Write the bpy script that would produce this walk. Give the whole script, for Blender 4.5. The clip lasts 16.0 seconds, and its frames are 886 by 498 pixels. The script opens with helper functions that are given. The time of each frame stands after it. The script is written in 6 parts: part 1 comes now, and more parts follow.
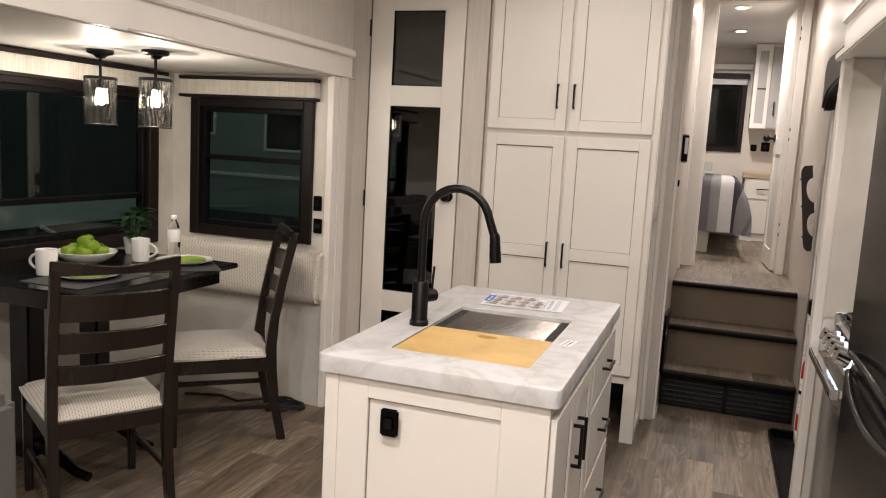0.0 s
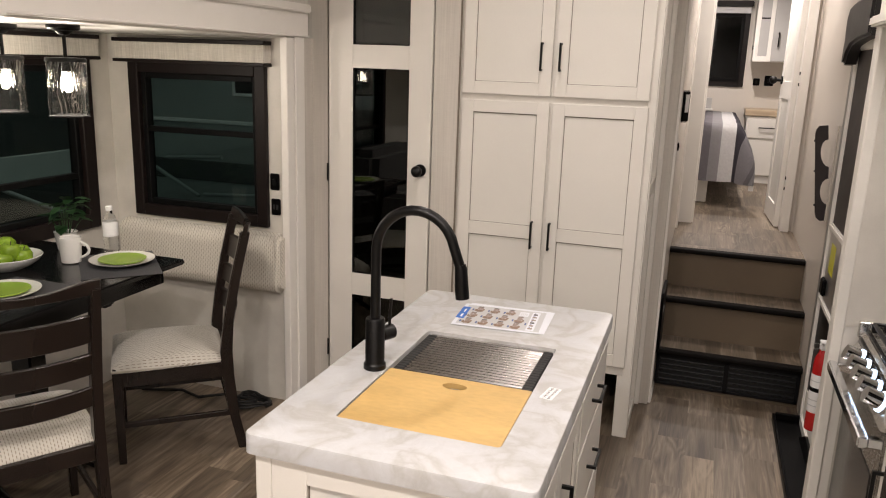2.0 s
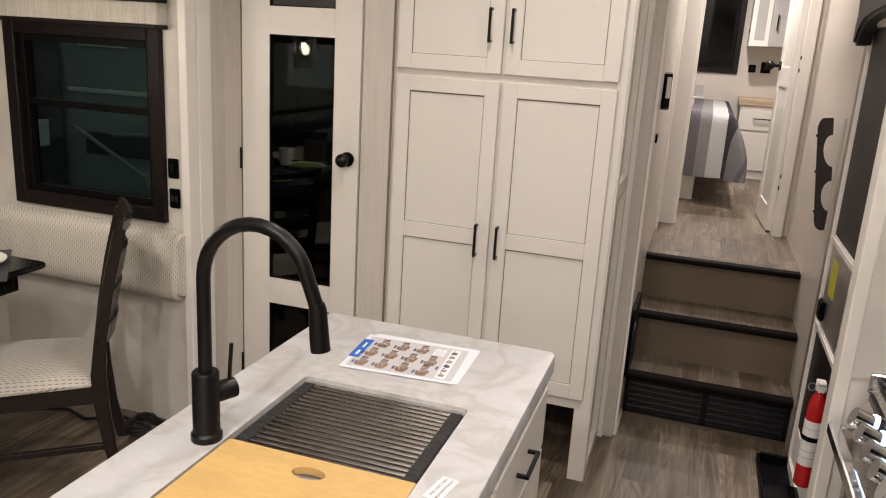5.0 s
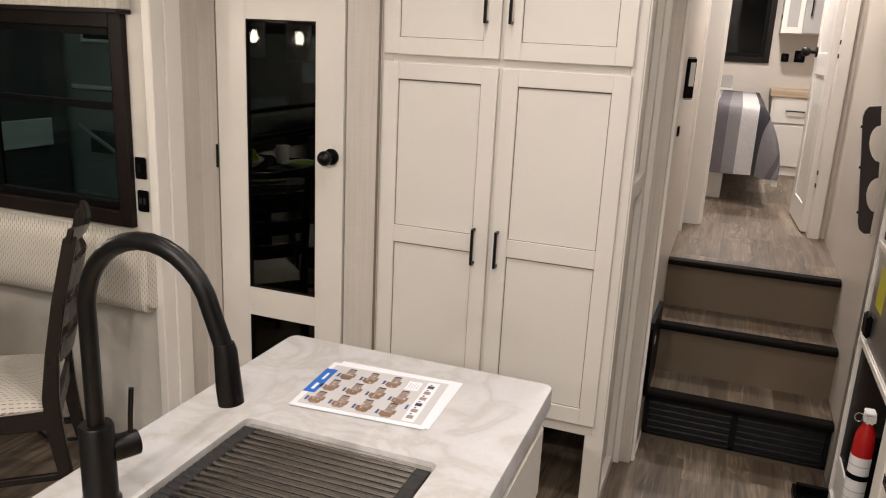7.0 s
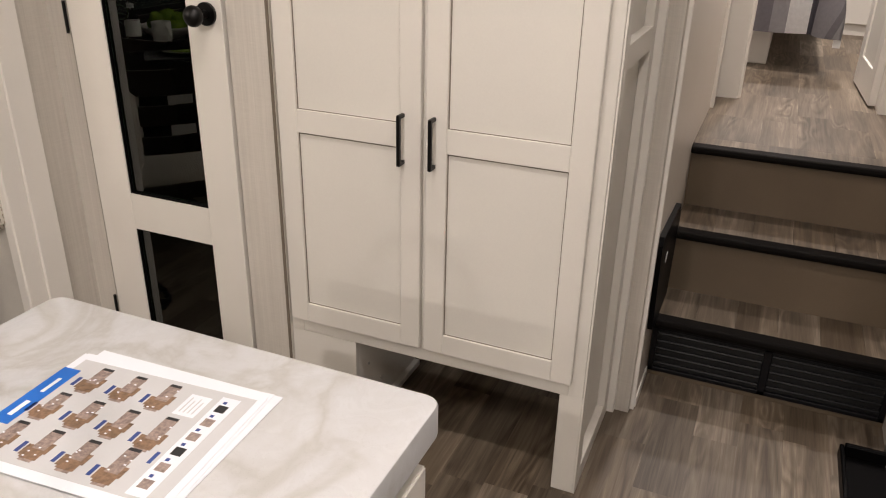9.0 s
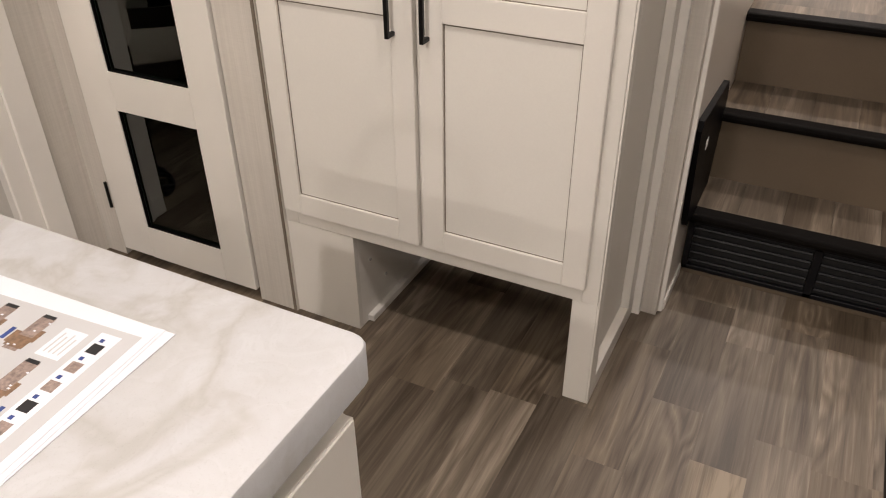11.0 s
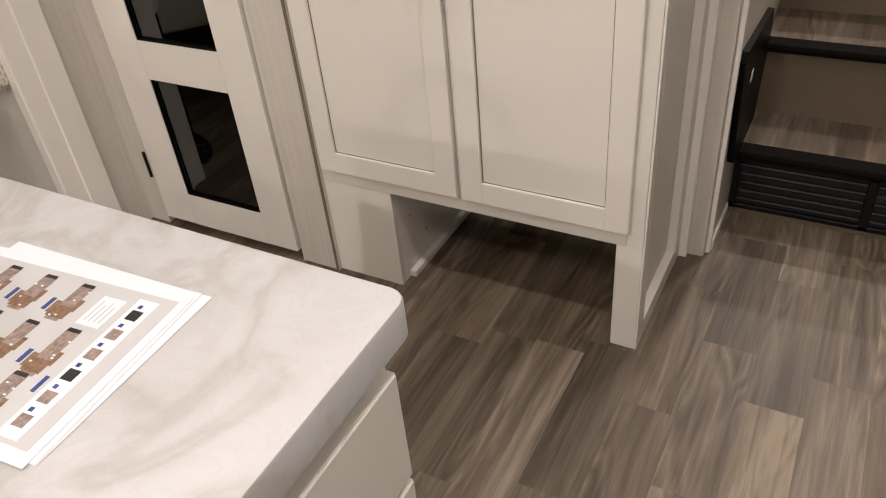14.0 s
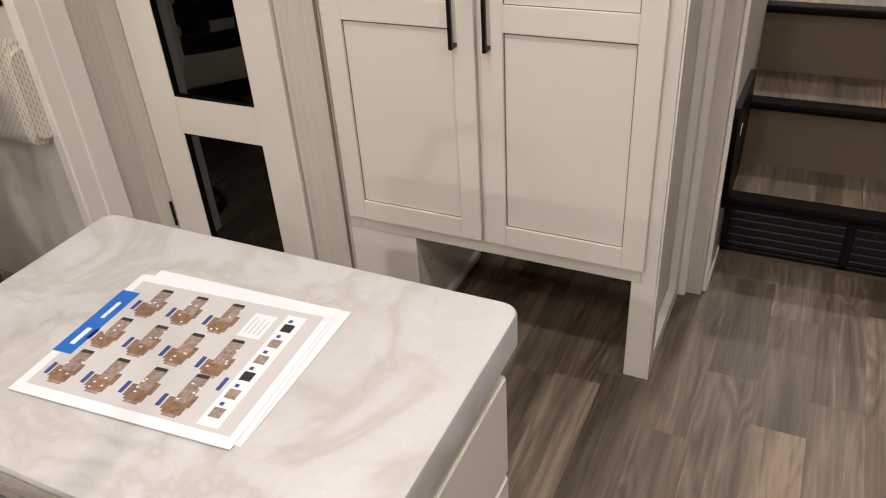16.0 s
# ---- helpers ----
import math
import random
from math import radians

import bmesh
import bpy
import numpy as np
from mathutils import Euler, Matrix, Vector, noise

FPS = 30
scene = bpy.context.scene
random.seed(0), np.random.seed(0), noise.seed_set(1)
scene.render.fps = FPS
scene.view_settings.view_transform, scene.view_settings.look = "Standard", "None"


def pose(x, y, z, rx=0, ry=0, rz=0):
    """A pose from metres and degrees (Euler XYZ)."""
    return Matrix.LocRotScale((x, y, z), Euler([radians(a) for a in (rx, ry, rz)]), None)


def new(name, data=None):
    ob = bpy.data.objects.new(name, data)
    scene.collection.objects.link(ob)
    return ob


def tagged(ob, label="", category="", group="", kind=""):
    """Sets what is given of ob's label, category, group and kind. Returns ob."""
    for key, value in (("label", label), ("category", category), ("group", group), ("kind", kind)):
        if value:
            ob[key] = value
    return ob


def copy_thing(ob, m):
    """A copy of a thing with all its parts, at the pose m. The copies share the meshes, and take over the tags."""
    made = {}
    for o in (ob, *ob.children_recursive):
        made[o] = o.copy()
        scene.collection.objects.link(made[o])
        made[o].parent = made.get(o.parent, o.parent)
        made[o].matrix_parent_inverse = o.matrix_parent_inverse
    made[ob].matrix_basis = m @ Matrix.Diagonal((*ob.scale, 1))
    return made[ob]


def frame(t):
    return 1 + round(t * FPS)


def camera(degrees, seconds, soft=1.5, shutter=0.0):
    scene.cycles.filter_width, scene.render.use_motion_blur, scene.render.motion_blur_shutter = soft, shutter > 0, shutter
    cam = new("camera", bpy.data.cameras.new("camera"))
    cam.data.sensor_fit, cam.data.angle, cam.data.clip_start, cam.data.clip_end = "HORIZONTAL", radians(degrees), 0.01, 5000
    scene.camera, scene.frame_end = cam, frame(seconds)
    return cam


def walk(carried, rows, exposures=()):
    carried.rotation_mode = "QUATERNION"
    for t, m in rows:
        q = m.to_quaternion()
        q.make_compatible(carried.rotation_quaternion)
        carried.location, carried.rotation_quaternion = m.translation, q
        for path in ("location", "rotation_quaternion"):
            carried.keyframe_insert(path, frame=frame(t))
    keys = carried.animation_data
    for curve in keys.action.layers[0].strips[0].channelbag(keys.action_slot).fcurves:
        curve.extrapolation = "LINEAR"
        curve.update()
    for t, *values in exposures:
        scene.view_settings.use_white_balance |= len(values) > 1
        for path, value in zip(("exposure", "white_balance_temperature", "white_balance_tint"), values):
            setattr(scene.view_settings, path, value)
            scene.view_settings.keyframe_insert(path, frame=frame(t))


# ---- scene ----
cam = camera(59.7, 16.0, soft=1.1)
METRES, EYE, TILT, LEAN, TURN = 3.0, 1.5, 0.0, 0.0, 19.2
ROWS = [
    (0.0, 0.0, 0.0, 0.0, 0.43, -7.7, -3.15),
    (0.5, 0.016, 0.0488, 0.0193, 0.59, -10.35, -2.57),
    (1.0, 0.0195, 0.0853, 0.0617, 0.44, -13.1, -1.74),
    (1.5, 0.0183, 0.1179, 0.0806, 0.4, -13.62, -1.69),
    (2.0, 0.0295, 0.1555, 0.0814, -0.22, -13.69, -1.88),
    (2.5, 0.0578, 0.1883, 0.0813, -1.23, -13.69, -2.62),
    (3.0, 0.0726, 0.2128, 0.081, -1.71, -13.64, -2.47),
    (3.5, 0.0811, 0.2461, 0.074, -1.37, -14.08, -2.75),
    (4.0, 0.0941, 0.2899, 0.0708, -1.18, -14.43, -2.92),
    (6.5, 0.1424, 0.4297, 0.0584, 1.2, -15.26, -3.19),
    (7.0, 0.1572, 0.4651, 0.053, 1.47, -15.21, -2.72),
    (7.5, 0.1744, 0.5337, 0.0415, 2.02, -16.6, -3.89),
    (8.0, 0.196, 0.6058, 0.0262, 1.93, -18.67, -3.07),
    (8.5, 0.2239, 0.6644, 0.0122, 2.49, -21.04, -1.64),
    (9.0, 0.2544, 0.724, 0.0041, 3.96, -24.51, -1.17),
    (9.5, 0.2733, 0.7642, -0.004, 5.35, -27.6, -0.85),
    (12.0, 0.2954, 0.8069, -0.0281, 8.37, -35.94, 1.93),
    (12.5, 0.2975, 0.8097, -0.0307, 8.42, -36.76, 3.08),
    (13.0, 0.2978, 0.8109, -0.0311, 8.37, -37.25, 3.89),
    (13.5, 0.2973, 0.8094, -0.0296, 8.37, -37.3, 4.39),
    (14.0, 0.2935, 0.8084, -0.0272, 8.48, -36.95, 4.68),
    (14.5, 0.2825, 0.7986, -0.0224, 8.88, -36.34, 4.6),
    (15.0, 0.2712, 0.7861, -0.0165, 8.91, -35.53, 4.0),
    (15.5, 0.2588, 0.7705, -0.0107, 7.8, -34.6, 3.52),
    (16.0, 0.2439, 0.7536, -0.0039, 5.79, -33.1, 3.42),
]
walk(cam, [(t, pose(0, 0, EYE, TILT, LEAN, TURN) @ pose(METRES * x, METRES * y, METRES * z, 90 + pitch, roll, yaw)) for t, x, y, z, yaw, pitch, roll in ROWS], [(0.0, 0.05), (2.5, 0.06), (6.5, 0.14), (9.5, 0.24), (12.0, 0.33), (14.0, 0.27), (16.0, 0.19)])

# ---- world, lights ----
world = bpy.data.worlds.new("night")
scene.world = world
world.use_nodes = True
world.node_tree.nodes["Background"].inputs[0].default_value = (0.58, 0.63, 0.60, 1)
world.node_tree.nodes["Background"].inputs[1].default_value = 0.55

CEIL = 2.67
WARM = (1.0, 0.893, 0.835)
PUCKS = [(-0.75, -0.9), (0.3, -0.9), (-0.75, 0.6), (0.3, 0.6), (-0.75, 2.0), (0.25, 2.0), (-0.75, 3.15), (0.15, 3.15), (0.16, 5.45), (0.05, 6.5), (0.07, 7.65)]
PUCK_W = [43, 33, 34, 16, 3.2, 4.5, 8.5, 7.5, 9, 17, 21]


def lamp(name, kind, where, watts, size, colour=WARM):
    data = bpy.data.lights.new(name, kind)
    data.energy, data.color = watts, colour
    if kind == "AREA":
        data.shape, data.size, data.spread = "DISK", size, radians(165)
    else:
        data.shadow_soft_size = size
    ob = new(name, data)
    ob.location = where
    return ob


for (px, py), w in zip(PUCKS, PUCK_W):
    lamp("downlight_glow", "AREA", (px, py, CEIL - 0.02), w, 0.09)
PENDANTS = [(-2.28, 2.729), (-2.573, 2.729)]
for px, py in PENDANTS:
    lamp("bulb_glow", "POINT", (px, py, 1.622), 6.5, 0.02, (1.0, 0.88, 0.76))
# Unseen hood lamp, added to brighten the range wall that the soffit shades.
lamp("assumed_hood_glow", "AREA", (0.74, 2.88, 1.868), 2.4, 0.10)


# ---- materials ----
def nodes_of(name):
    m = bpy.data.materials.new(name)
    m.use_nodes = True
    nt = m.node_tree
    return m, nt, nt.nodes, nt.links, nt.nodes["Principled BSDF"]


def ramp(N, stops):
    r = N.new("ShaderNodeValToRGB")
    while len(r.color_ramp.elements) < len(stops):
        r.color_ramp.elements.new(0.5)
    for e, (p, c) in zip(r.color_ramp.elements, stops):
        e.position, e.color = p, (*c, 1)
    return r


def coords(N, L, scale=(1, 1, 1), shift=False):
    tc = N.new("ShaderNodeTexCoord")
    mp = N.new("ShaderNodeMapping")
    mp.inputs["Scale"].default_value = scale
    L.new(tc.outputs["Object"], mp.inputs["Vector"])
    if shift:
        oi = N.new("ShaderNodeObjectInfo")
        mu = N.new("ShaderNodeMath")
        mu.operation = "MULTIPLY"
        mu.inputs[1].default_value = 37.0
        L.new(oi.outputs["Random"], mu.inputs[0])
        L.new(mu.outputs[0], mp.inputs["Location"])
    return mp.outputs["Vector"]


def noise_tex(N, L, vec, scale, detail=4, rough=0.55, distort=0.0):
    n = N.new("ShaderNodeTexNoise")
    n.inputs["Scale"].default_value, n.inputs["Detail"].default_value = scale, detail
    n.inputs["Roughness"].default_value, n.inputs["Distortion"].default_value = rough, distort
    L.new(vec, n.inputs["Vector"])
    return n.outputs["Fac"]


def bump(N, L, fac, P, strength, dist=0.002):
    b = N.new("ShaderNodeBump")
    b.inputs["Strength"].default_value, b.inputs["Distance"].default_value = strength, dist
    L.new(fac, b.inputs["Height"])
    L.new(b.outputs["Normal"], P.inputs["Normal"])


def plain(name, col, rough=0.5, metal=0.0, var=0.06, scale=6.0, grain=250.0, strength=0.05, stretch=(1, 1, 1), coat=0.0, rvar=0.08, sheen=0.0, spec=0.5):
    m, nt, N, L, P = nodes_of(name)
    v = coords(N, L, stretch)
    big = noise_tex(N, L, v, scale, 5)
    fine = noise_tex(N, L, v, grain, 3)
    lo, hi = [max(0, c * (1 - var)) for c in col], [min(1, c * (1 + var)) for c in col]
    r = ramp(N, [(0.3, lo), (0.7, hi)])
    mix = N.new("ShaderNodeMath")
    mix.operation = "MULTIPLY_ADD"
    mix.inputs[1].default_value, mix.inputs[2].default_value = 0.35, 0.0
    L.new(fine, mix.inputs[0])
    add = N.new("ShaderNodeMath")
    add.operation = "MULTIPLY_ADD"
    add.inputs[1].default_value = 0.65
    L.new(big, add.inputs[0])
    L.new(mix.outputs[0], add.inputs[2])
    L.new(add.outputs[0], r.inputs["Fac"])
    L.new(r.outputs["Color"], P.inputs["Base Color"])
    rr = N.new("ShaderNodeMapRange")
    rr.inputs["To Min"].default_value, rr.inputs["To Max"].default_value = max(0.02, rough - rvar), min(1, rough + rvar)
    L.new(big, rr.inputs["Value"])
    L.new(rr.outputs["Result"], P.inputs["Roughness"])
    P.inputs["Metallic"].default_value = metal
    P.inputs["Coat Weight"].default_value = coat
    P.inputs["Sheen Weight"].default_value = sheen
    P.inputs["Specular IOR Level"].default_value = spec
    if strength:
        bump(N, L, fine, P, strength)
    return m


def streaked(name, dark, light, rough=0.55, across=90.0, along=3.0, axis=2, strength=0.12):
    """Wall paper and panel with fine streaks along one axis."""
    m, nt, N, L, P = nodes_of(name)
    s = [across, across, across]
    s[axis] = along
    a = noise_tex(N, L, coords(N, L, s), 1.0, 5, 0.7)
    s2 = [22.0, 22.0, 22.0]
    s2[axis] = 260.0
    b = noise_tex(N, L, coords(N, L, s2), 1.0, 3, 0.6)
    c = noise_tex(N, L, coords(N, L), 2.5, 3)
    m1 = N.new("ShaderNodeMath"); m1.operation = "MULTIPLY_ADD"; m1.inputs[1].default_value = 0.55
    m2 = N.new("ShaderNodeMath"); m2.operation = "MULTIPLY_ADD"; m2.inputs[1].default_value = 0.2
    m3 = N.new("ShaderNodeMath"); m3.operation = "MULTIPLY"; m3.inputs[1].default_value = 0.25
    L.new(c, m3.inputs[0]); L.new(b, m2.inputs[0]); L.new(m3.outputs[0], m2.inputs[2])
    L.new(a, m1.inputs[0]); L.new(m2.outputs[0], m1.inputs[2])
    r = ramp(N, [(0.34, dark), (0.5, [(d + l) / 2 for d, l in zip(dark, light)]), (0.66, light)])
    L.new(m1.outputs[0], r.inputs["Fac"])
    L.new(r.outputs["Color"], P.inputs["Base Color"])
    P.inputs["Roughness"].default_value = rough
    bump(N, L, m1.outputs[0], P, strength, 0.001)
    return m


def wood(name, tones, rough=0.45, shift=True, along=1, coat=0.0, tone_spread=0.55, knots=0.5):
    """Boards with the grain along one axis; each board takes a tone and a cut of its own."""
    m, nt, N, L, P = nodes_of(name)
    s = [16.0, 16.0, 16.0]
    s[along] = 1.1
    v = coords(N, L, s, shift)
    a = noise_tex(N, L, v, 1.0, 8, 0.62, 1.4 * knots)
    s2 = [150.0, 150.0, 150.0]
    s2[along] = 5.0
    b = noise_tex(N, L, coords(N, L, s2, shift), 1.0, 4, 0.6)
    s3 = [5.0, 5.0, 5.0]
    s3[along] = 0.9
    wv = N.new("ShaderNodeTexWave")
    wv.wave_type, wv.rings_direction = "RINGS", "X"
    wv.inputs["Scale"].default_value, wv.inputs["Distortion"].default_value = 1.3, 7.0
    wv.inputs["Detail"].default_value, wv.inputs["Detail Scale"].default_value = 3.0, 1.4
    L.new(coords(N, L, s3, shift), wv.inputs["Vector"])
    k = N.new("ShaderNodeMath"); k.operation = "MULTIPLY_ADD"; k.inputs[1].default_value = 0.56
    k2 = N.new("ShaderNodeMath"); k2.operation = "MULTIPLY_ADD"; k2.inputs[1].default_value = 0.27
    k3 = N.new("ShaderNodeMath"); k3.operation = "MULTIPLY"; k3.inputs[1].default_value = 0.18
    L.new(wv.outputs["Fac"], k3.inputs[0]); L.new(b, k2.inputs[0]); L.new(k3.outputs[0], k2.inputs[2])
    L.new(a, k.inputs[0]); L.new(k2.outputs[0], k.inputs[2])
    fac = k.outputs[0]
    if shift:
        oi = N.new("ShaderNodeObjectInfo")
        sp = N.new("ShaderNodeMapRange")
        sp.inputs["To Min"].default_value, sp.inputs["To Max"].default_value = -0.16 * tone_spread, 0.16 * tone_spread
        L.new(oi.outputs["Random"], sp.inputs["Value"])
        ad = N.new("ShaderNodeMath"); ad.operation = "ADD"
        L.new(fac, ad.inputs[0]); L.new(sp.outputs["Result"], ad.inputs[1])
        fac = ad.outputs[0]
    n = len(tones) - 1
    r = ramp(N, [(0.31 + 0.40 * i / n, c) for i, c in enumerate(tones)])
    L.new(fac, r.inputs["Fac"])
    L.new(r.outputs["Color"], P.inputs["Base Color"])
    P.inputs["Roughness"].default_value = rough
    P.inputs["Coat Weight"].default_value = coat
    bump(N, L, b, P, 0.08, 0.001)
    return m


def vinyl(name, tones, rough=0.4, own=True):
    """Printed wood-look planks: long sharp streaks, cathedral figure, a tone of its own for each board."""
    m, nt, N, L, P = nodes_of(name)

    def math_(kind, a, b, c=None):
        o = N.new("ShaderNodeMath")
        o.operation = kind
        for i, q in enumerate((a, b, c)):
            if q is None:
                continue
            if isinstance(q, (int, float)):
                o.inputs[i].default_value = q
            else:
                L.new(q, o.inputs[i])
        return o.outputs[0]
    broad = noise_tex(N, L, coords(N, L, (13.0, 0.9, 13.0), own), 1.0, 3, 0.45, 0.8)
    streak = noise_tex(N, L, coords(N, L, (44.0, 2.0, 44.0), own), 1.0, 5, 0.6, 1.3)
    fibre = noise_tex(N, L, coords(N, L, (330.0, 9.0, 330.0), own), 1.0, 3, 0.6)
    field = noise_tex(N, L, coords(N, L, (9.0, 1.5, 9.0), own), 1.0, 2, 0.45, 0.4)
    rings = math_("ABSOLUTE", math_("SUBTRACT", math_("FRACT", math_("MULTIPLY", field, 10.0), 0.0), 0.5), 0.0)
    mask = noise_tex(N, L, coords(N, L, (5.0, 1.0, 5.0), own), 1.0, 2, 0.4)
    sel = N.new("ShaderNodeMapRange")
    sel.inputs["From Min"].default_value, sel.inputs["From Max"].default_value = 0.46, 0.60
    L.new(mask, sel.inputs["Value"])
    cath = math_("MULTIPLY", math_("SUBTRACT", rings, 0.25), math_("MULTIPLY", sel.outputs["Result"], 0.34))
    f = math_("MULTIPLY_ADD", broad, 0.50, math_("MULTIPLY_ADD", streak, 0.46, math_("MULTIPLY_ADD", fibre, 0.14, -0.05)))
    f = math_("ADD", f, cath)
    if own:
        rnd_ = N.new("ShaderNodeObjectInfo").outputs["Random"]
    else:
        rnd_ = N.new("ShaderNodeNewGeometry").outputs["Random Per Island"]
    f = math_("ADD", f, math_("MULTIPLY_ADD", rnd_, 0.14, -0.07))
    n = len(tones) - 1
    r = ramp(N, [(0.32 + 0.38 * i / n, c) for i, c in enumerate(tones)])
    L.new(f, r.inputs["Fac"])
    hue = ramp(N, [(0.0, (1.03, 1.0, 0.94)), (0.5, (1.0, 1.0, 1.0)), (1.0, (0.98, 1.0, 1.03))])
    L.new(math_("FRACT", math_("MULTIPLY", rnd_, 7.31), 0.0), hue.inputs["Fac"])
    mx = N.new("ShaderNodeMix")
    mx.data_type, mx.blend_type = "RGBA", "MULTIPLY"
    mx.inputs["Factor"].default_value = 1.0
    L.new(r.outputs["Color"], mx.inputs["A"])
    L.new(hue.outputs["Color"], mx.inputs["B"])
    L.new(mx.outputs["Result"], P.inputs["Base Color"])
    rr = N.new("ShaderNodeMapRange")
    rr.inputs["To Min"].default_value, rr.inputs["To Max"].default_value = rough - 0.06, rough + 0.08
    L.new(broad, rr.inputs["Value"])
    L.new(rr.outputs["Result"], P.inputs["Roughness"])
    bump(N, L, streak, P, 0.07, 0.001)
    return m


def marble(name):
    """Pale solid surface: soft cloudy patches with wavy outlines, a few closed swirls and a fine speckle."""
    m, nt, N, L, P = nodes_of(name)
    v = coords(N, L)
    cloud = noise_tex(N, L, v, 6.0, 4, 0.55, 0.7)
    swirl = noise_tex(N, L, v, 16.0, 3, 0.5, 1.2)
    fleck = noise_tex(N, L, v, 420.0, 2, 0.6)
    patch = ramp(N, [(0.36, (0.530, 0.538, 0.552)), (0.455, (0.508, 0.511, 0.518)), (0.525, (0.432, 0.426, 0.411)), (0.575, (0.486, 0.486, 0.484)), (0.66, (0.535, 0.542, 0.555))])
    L.new(cloud, patch.inputs["Fac"])
    ring = ramp(N, [(0.42, (1, 1, 1)), (0.50, (0.975, 0.973, 0.968)), (0.55, (1.02, 1.02, 1.02)), (0.64, (0.985, 0.984, 0.98))])
    L.new(swirl, ring.inputs["Fac"])
    dots = ramp(N, [(0.30, (0.94, 0.94, 0.93)), (0.42, (1, 1, 1))])
    L.new(fleck, dots.inputs["Fac"])
    last = patch.outputs["Color"]
    for layer in (ring, dots):
        mx = N.new("ShaderNodeMix")
        mx.data_type, mx.blend_type = "RGBA", "MULTIPLY"
        mx.inputs["Factor"].default_value = 1.0
        L.new(last, mx.inputs["A"])
        L.new(layer.outputs["Color"], mx.inputs["B"])
        last = mx.outputs["Result"]
    L.new(last, P.inputs["Base Color"])
    P.inputs["Roughness"].default_value = 0.42
    P.inputs["Specular IOR Level"].default_value = 0.35
    return m


def dotted(name, ground, thread, pitch=0.013, upright=False):
    """Woven upholstery with short stitches in offset rows."""
    m, nt, N, L, P = nodes_of(name)
    v = coords(N, L, (1 / pitch, 1 / pitch, 1 / pitch))
    sx = N.new("ShaderNodeSeparateXYZ")
    L.new(v, sx.inputs[0])

    def op(kind, a, b=None):
        o = N.new("ShaderNodeMath")
        o.operation = kind
        L.new(a, o.inputs[0])
        if b is not None:
            if isinstance(b, float):
                o.inputs[1].default_value = b
            else:
                L.new(b, o.inputs[1])
        return o.outputs[0]
    across = op("ADD", sx.outputs["X"], sx.outputs["Y"]) if upright else sx.outputs["X"]
    up = sx.outputs["Z"] if upright else op("ADD", sx.outputs["Y"], sx.outputs["Z"])
    col = op("FLOOR", across)
    fx = op("ABSOLUTE", op("SUBTRACT", op("FRACT", across), 0.5))
    shifted = op("ADD", op("MULTIPLY", up, 0.46), op("MULTIPLY", col, 0.5))
    fy = op("ABSOLUTE", op("SUBTRACT", op("FRACT", shifted), 0.5))
    stitch = op("MULTIPLY", op("LESS_THAN", fx, 0.12), op("LESS_THAN", fy, 0.3))
    weave = noise_tex(N, L, v, 9.0, 3)
    stain = noise_tex(N, L, coords(N, L), 7.0, 3)
    mx = N.new("ShaderNodeMix"); mx.data_type = "RGBA"
    r = ramp(N, [(0.3, [c * 0.86 for c in ground]), (0.7, ground)])
    L.new(op("MULTIPLY", op("ADD", weave, stain), 0.5), r.inputs["Fac"])
    L.new(stitch, mx.inputs["Factor"])
    L.new(r.outputs["Color"], mx.inputs["A"])
    mx.inputs["B"].default_value = (*thread, 1)
    L.new(mx.outputs["Result"], P.inputs["Base Color"])
    P.inputs["Roughness"].default_value, P.inputs["Sheen Weight"].default_value = 0.85, 0.25
    bump(N, L, weave, P, 0.35, 0.0015)
    return m


def striped(name):
    """Quilt with broad stripes along the bed and fine quilting rows."""
    m, nt, N, L, P = nodes_of(name)
    tc = N.new("ShaderNodeTexCoord")
    at = N.new("ShaderNodeAttribute")
    at.attribute_name = "across"
    r = ramp(N, [(0, (0.70, 0.69, 0.69)), (0.25, (0.36, 0.345, 0.36)), (0.41, (0.74, 0.73, 0.73)), (0.5386, (0.26, 0.245, 0.26)), (0.606, (0.80, 0.79, 0.79)), (0.669, (0.23, 0.215, 0.235)), (0.707, (0.40, 0.385, 0.405)), (0.7406, (0.86, 0.85, 0.85)), (0.7877, (0.075, 0.068, 0.085)), (0.817, (0.36, 0.345, 0.37)), (0.90, (0.25, 0.24, 0.26)), (0.93, (0.42, 0.41, 0.43))])
    r.color_ramp.interpolation = "CONSTANT"
    L.new(at.outputs["Fac"], r.inputs["Fac"])
    n = noise_tex(N, L, tc.outputs["Object"], 60.0, 4)
    mx = N.new("ShaderNodeMix"); mx.data_type, mx.blend_type = "RGBA", "MULTIPLY"
    mx.inputs["Factor"].default_value = 0.35
    g = ramp(N, [(0.3, (0.7, 0.7, 0.7)), (0.7, (1, 1, 1))])
    L.new(n, g.inputs["Fac"])
    L.new(r.outputs["Color"], mx.inputs["A"]); L.new(g.outputs["Color"], mx.inputs["B"])
    L.new(mx.outputs["Result"], P.inputs["Base Color"])
    w = N.new("ShaderNodeTexWave")
    w.inputs["Scale"].default_value = 90.0
    mp = N.new("ShaderNodeCombineXYZ")
    L.new(at.outputs["Fac"], mp.inputs["X"])
    L.new(mp.outputs[0], w.inputs["Vector"])
    P.inputs["Roughness"].default_value, P.inputs["Sheen Weight"].default_value = 0.9, 0.08
    bump(N, L, w.outputs["Fac"], P, 0.4, 0.003)
    return m


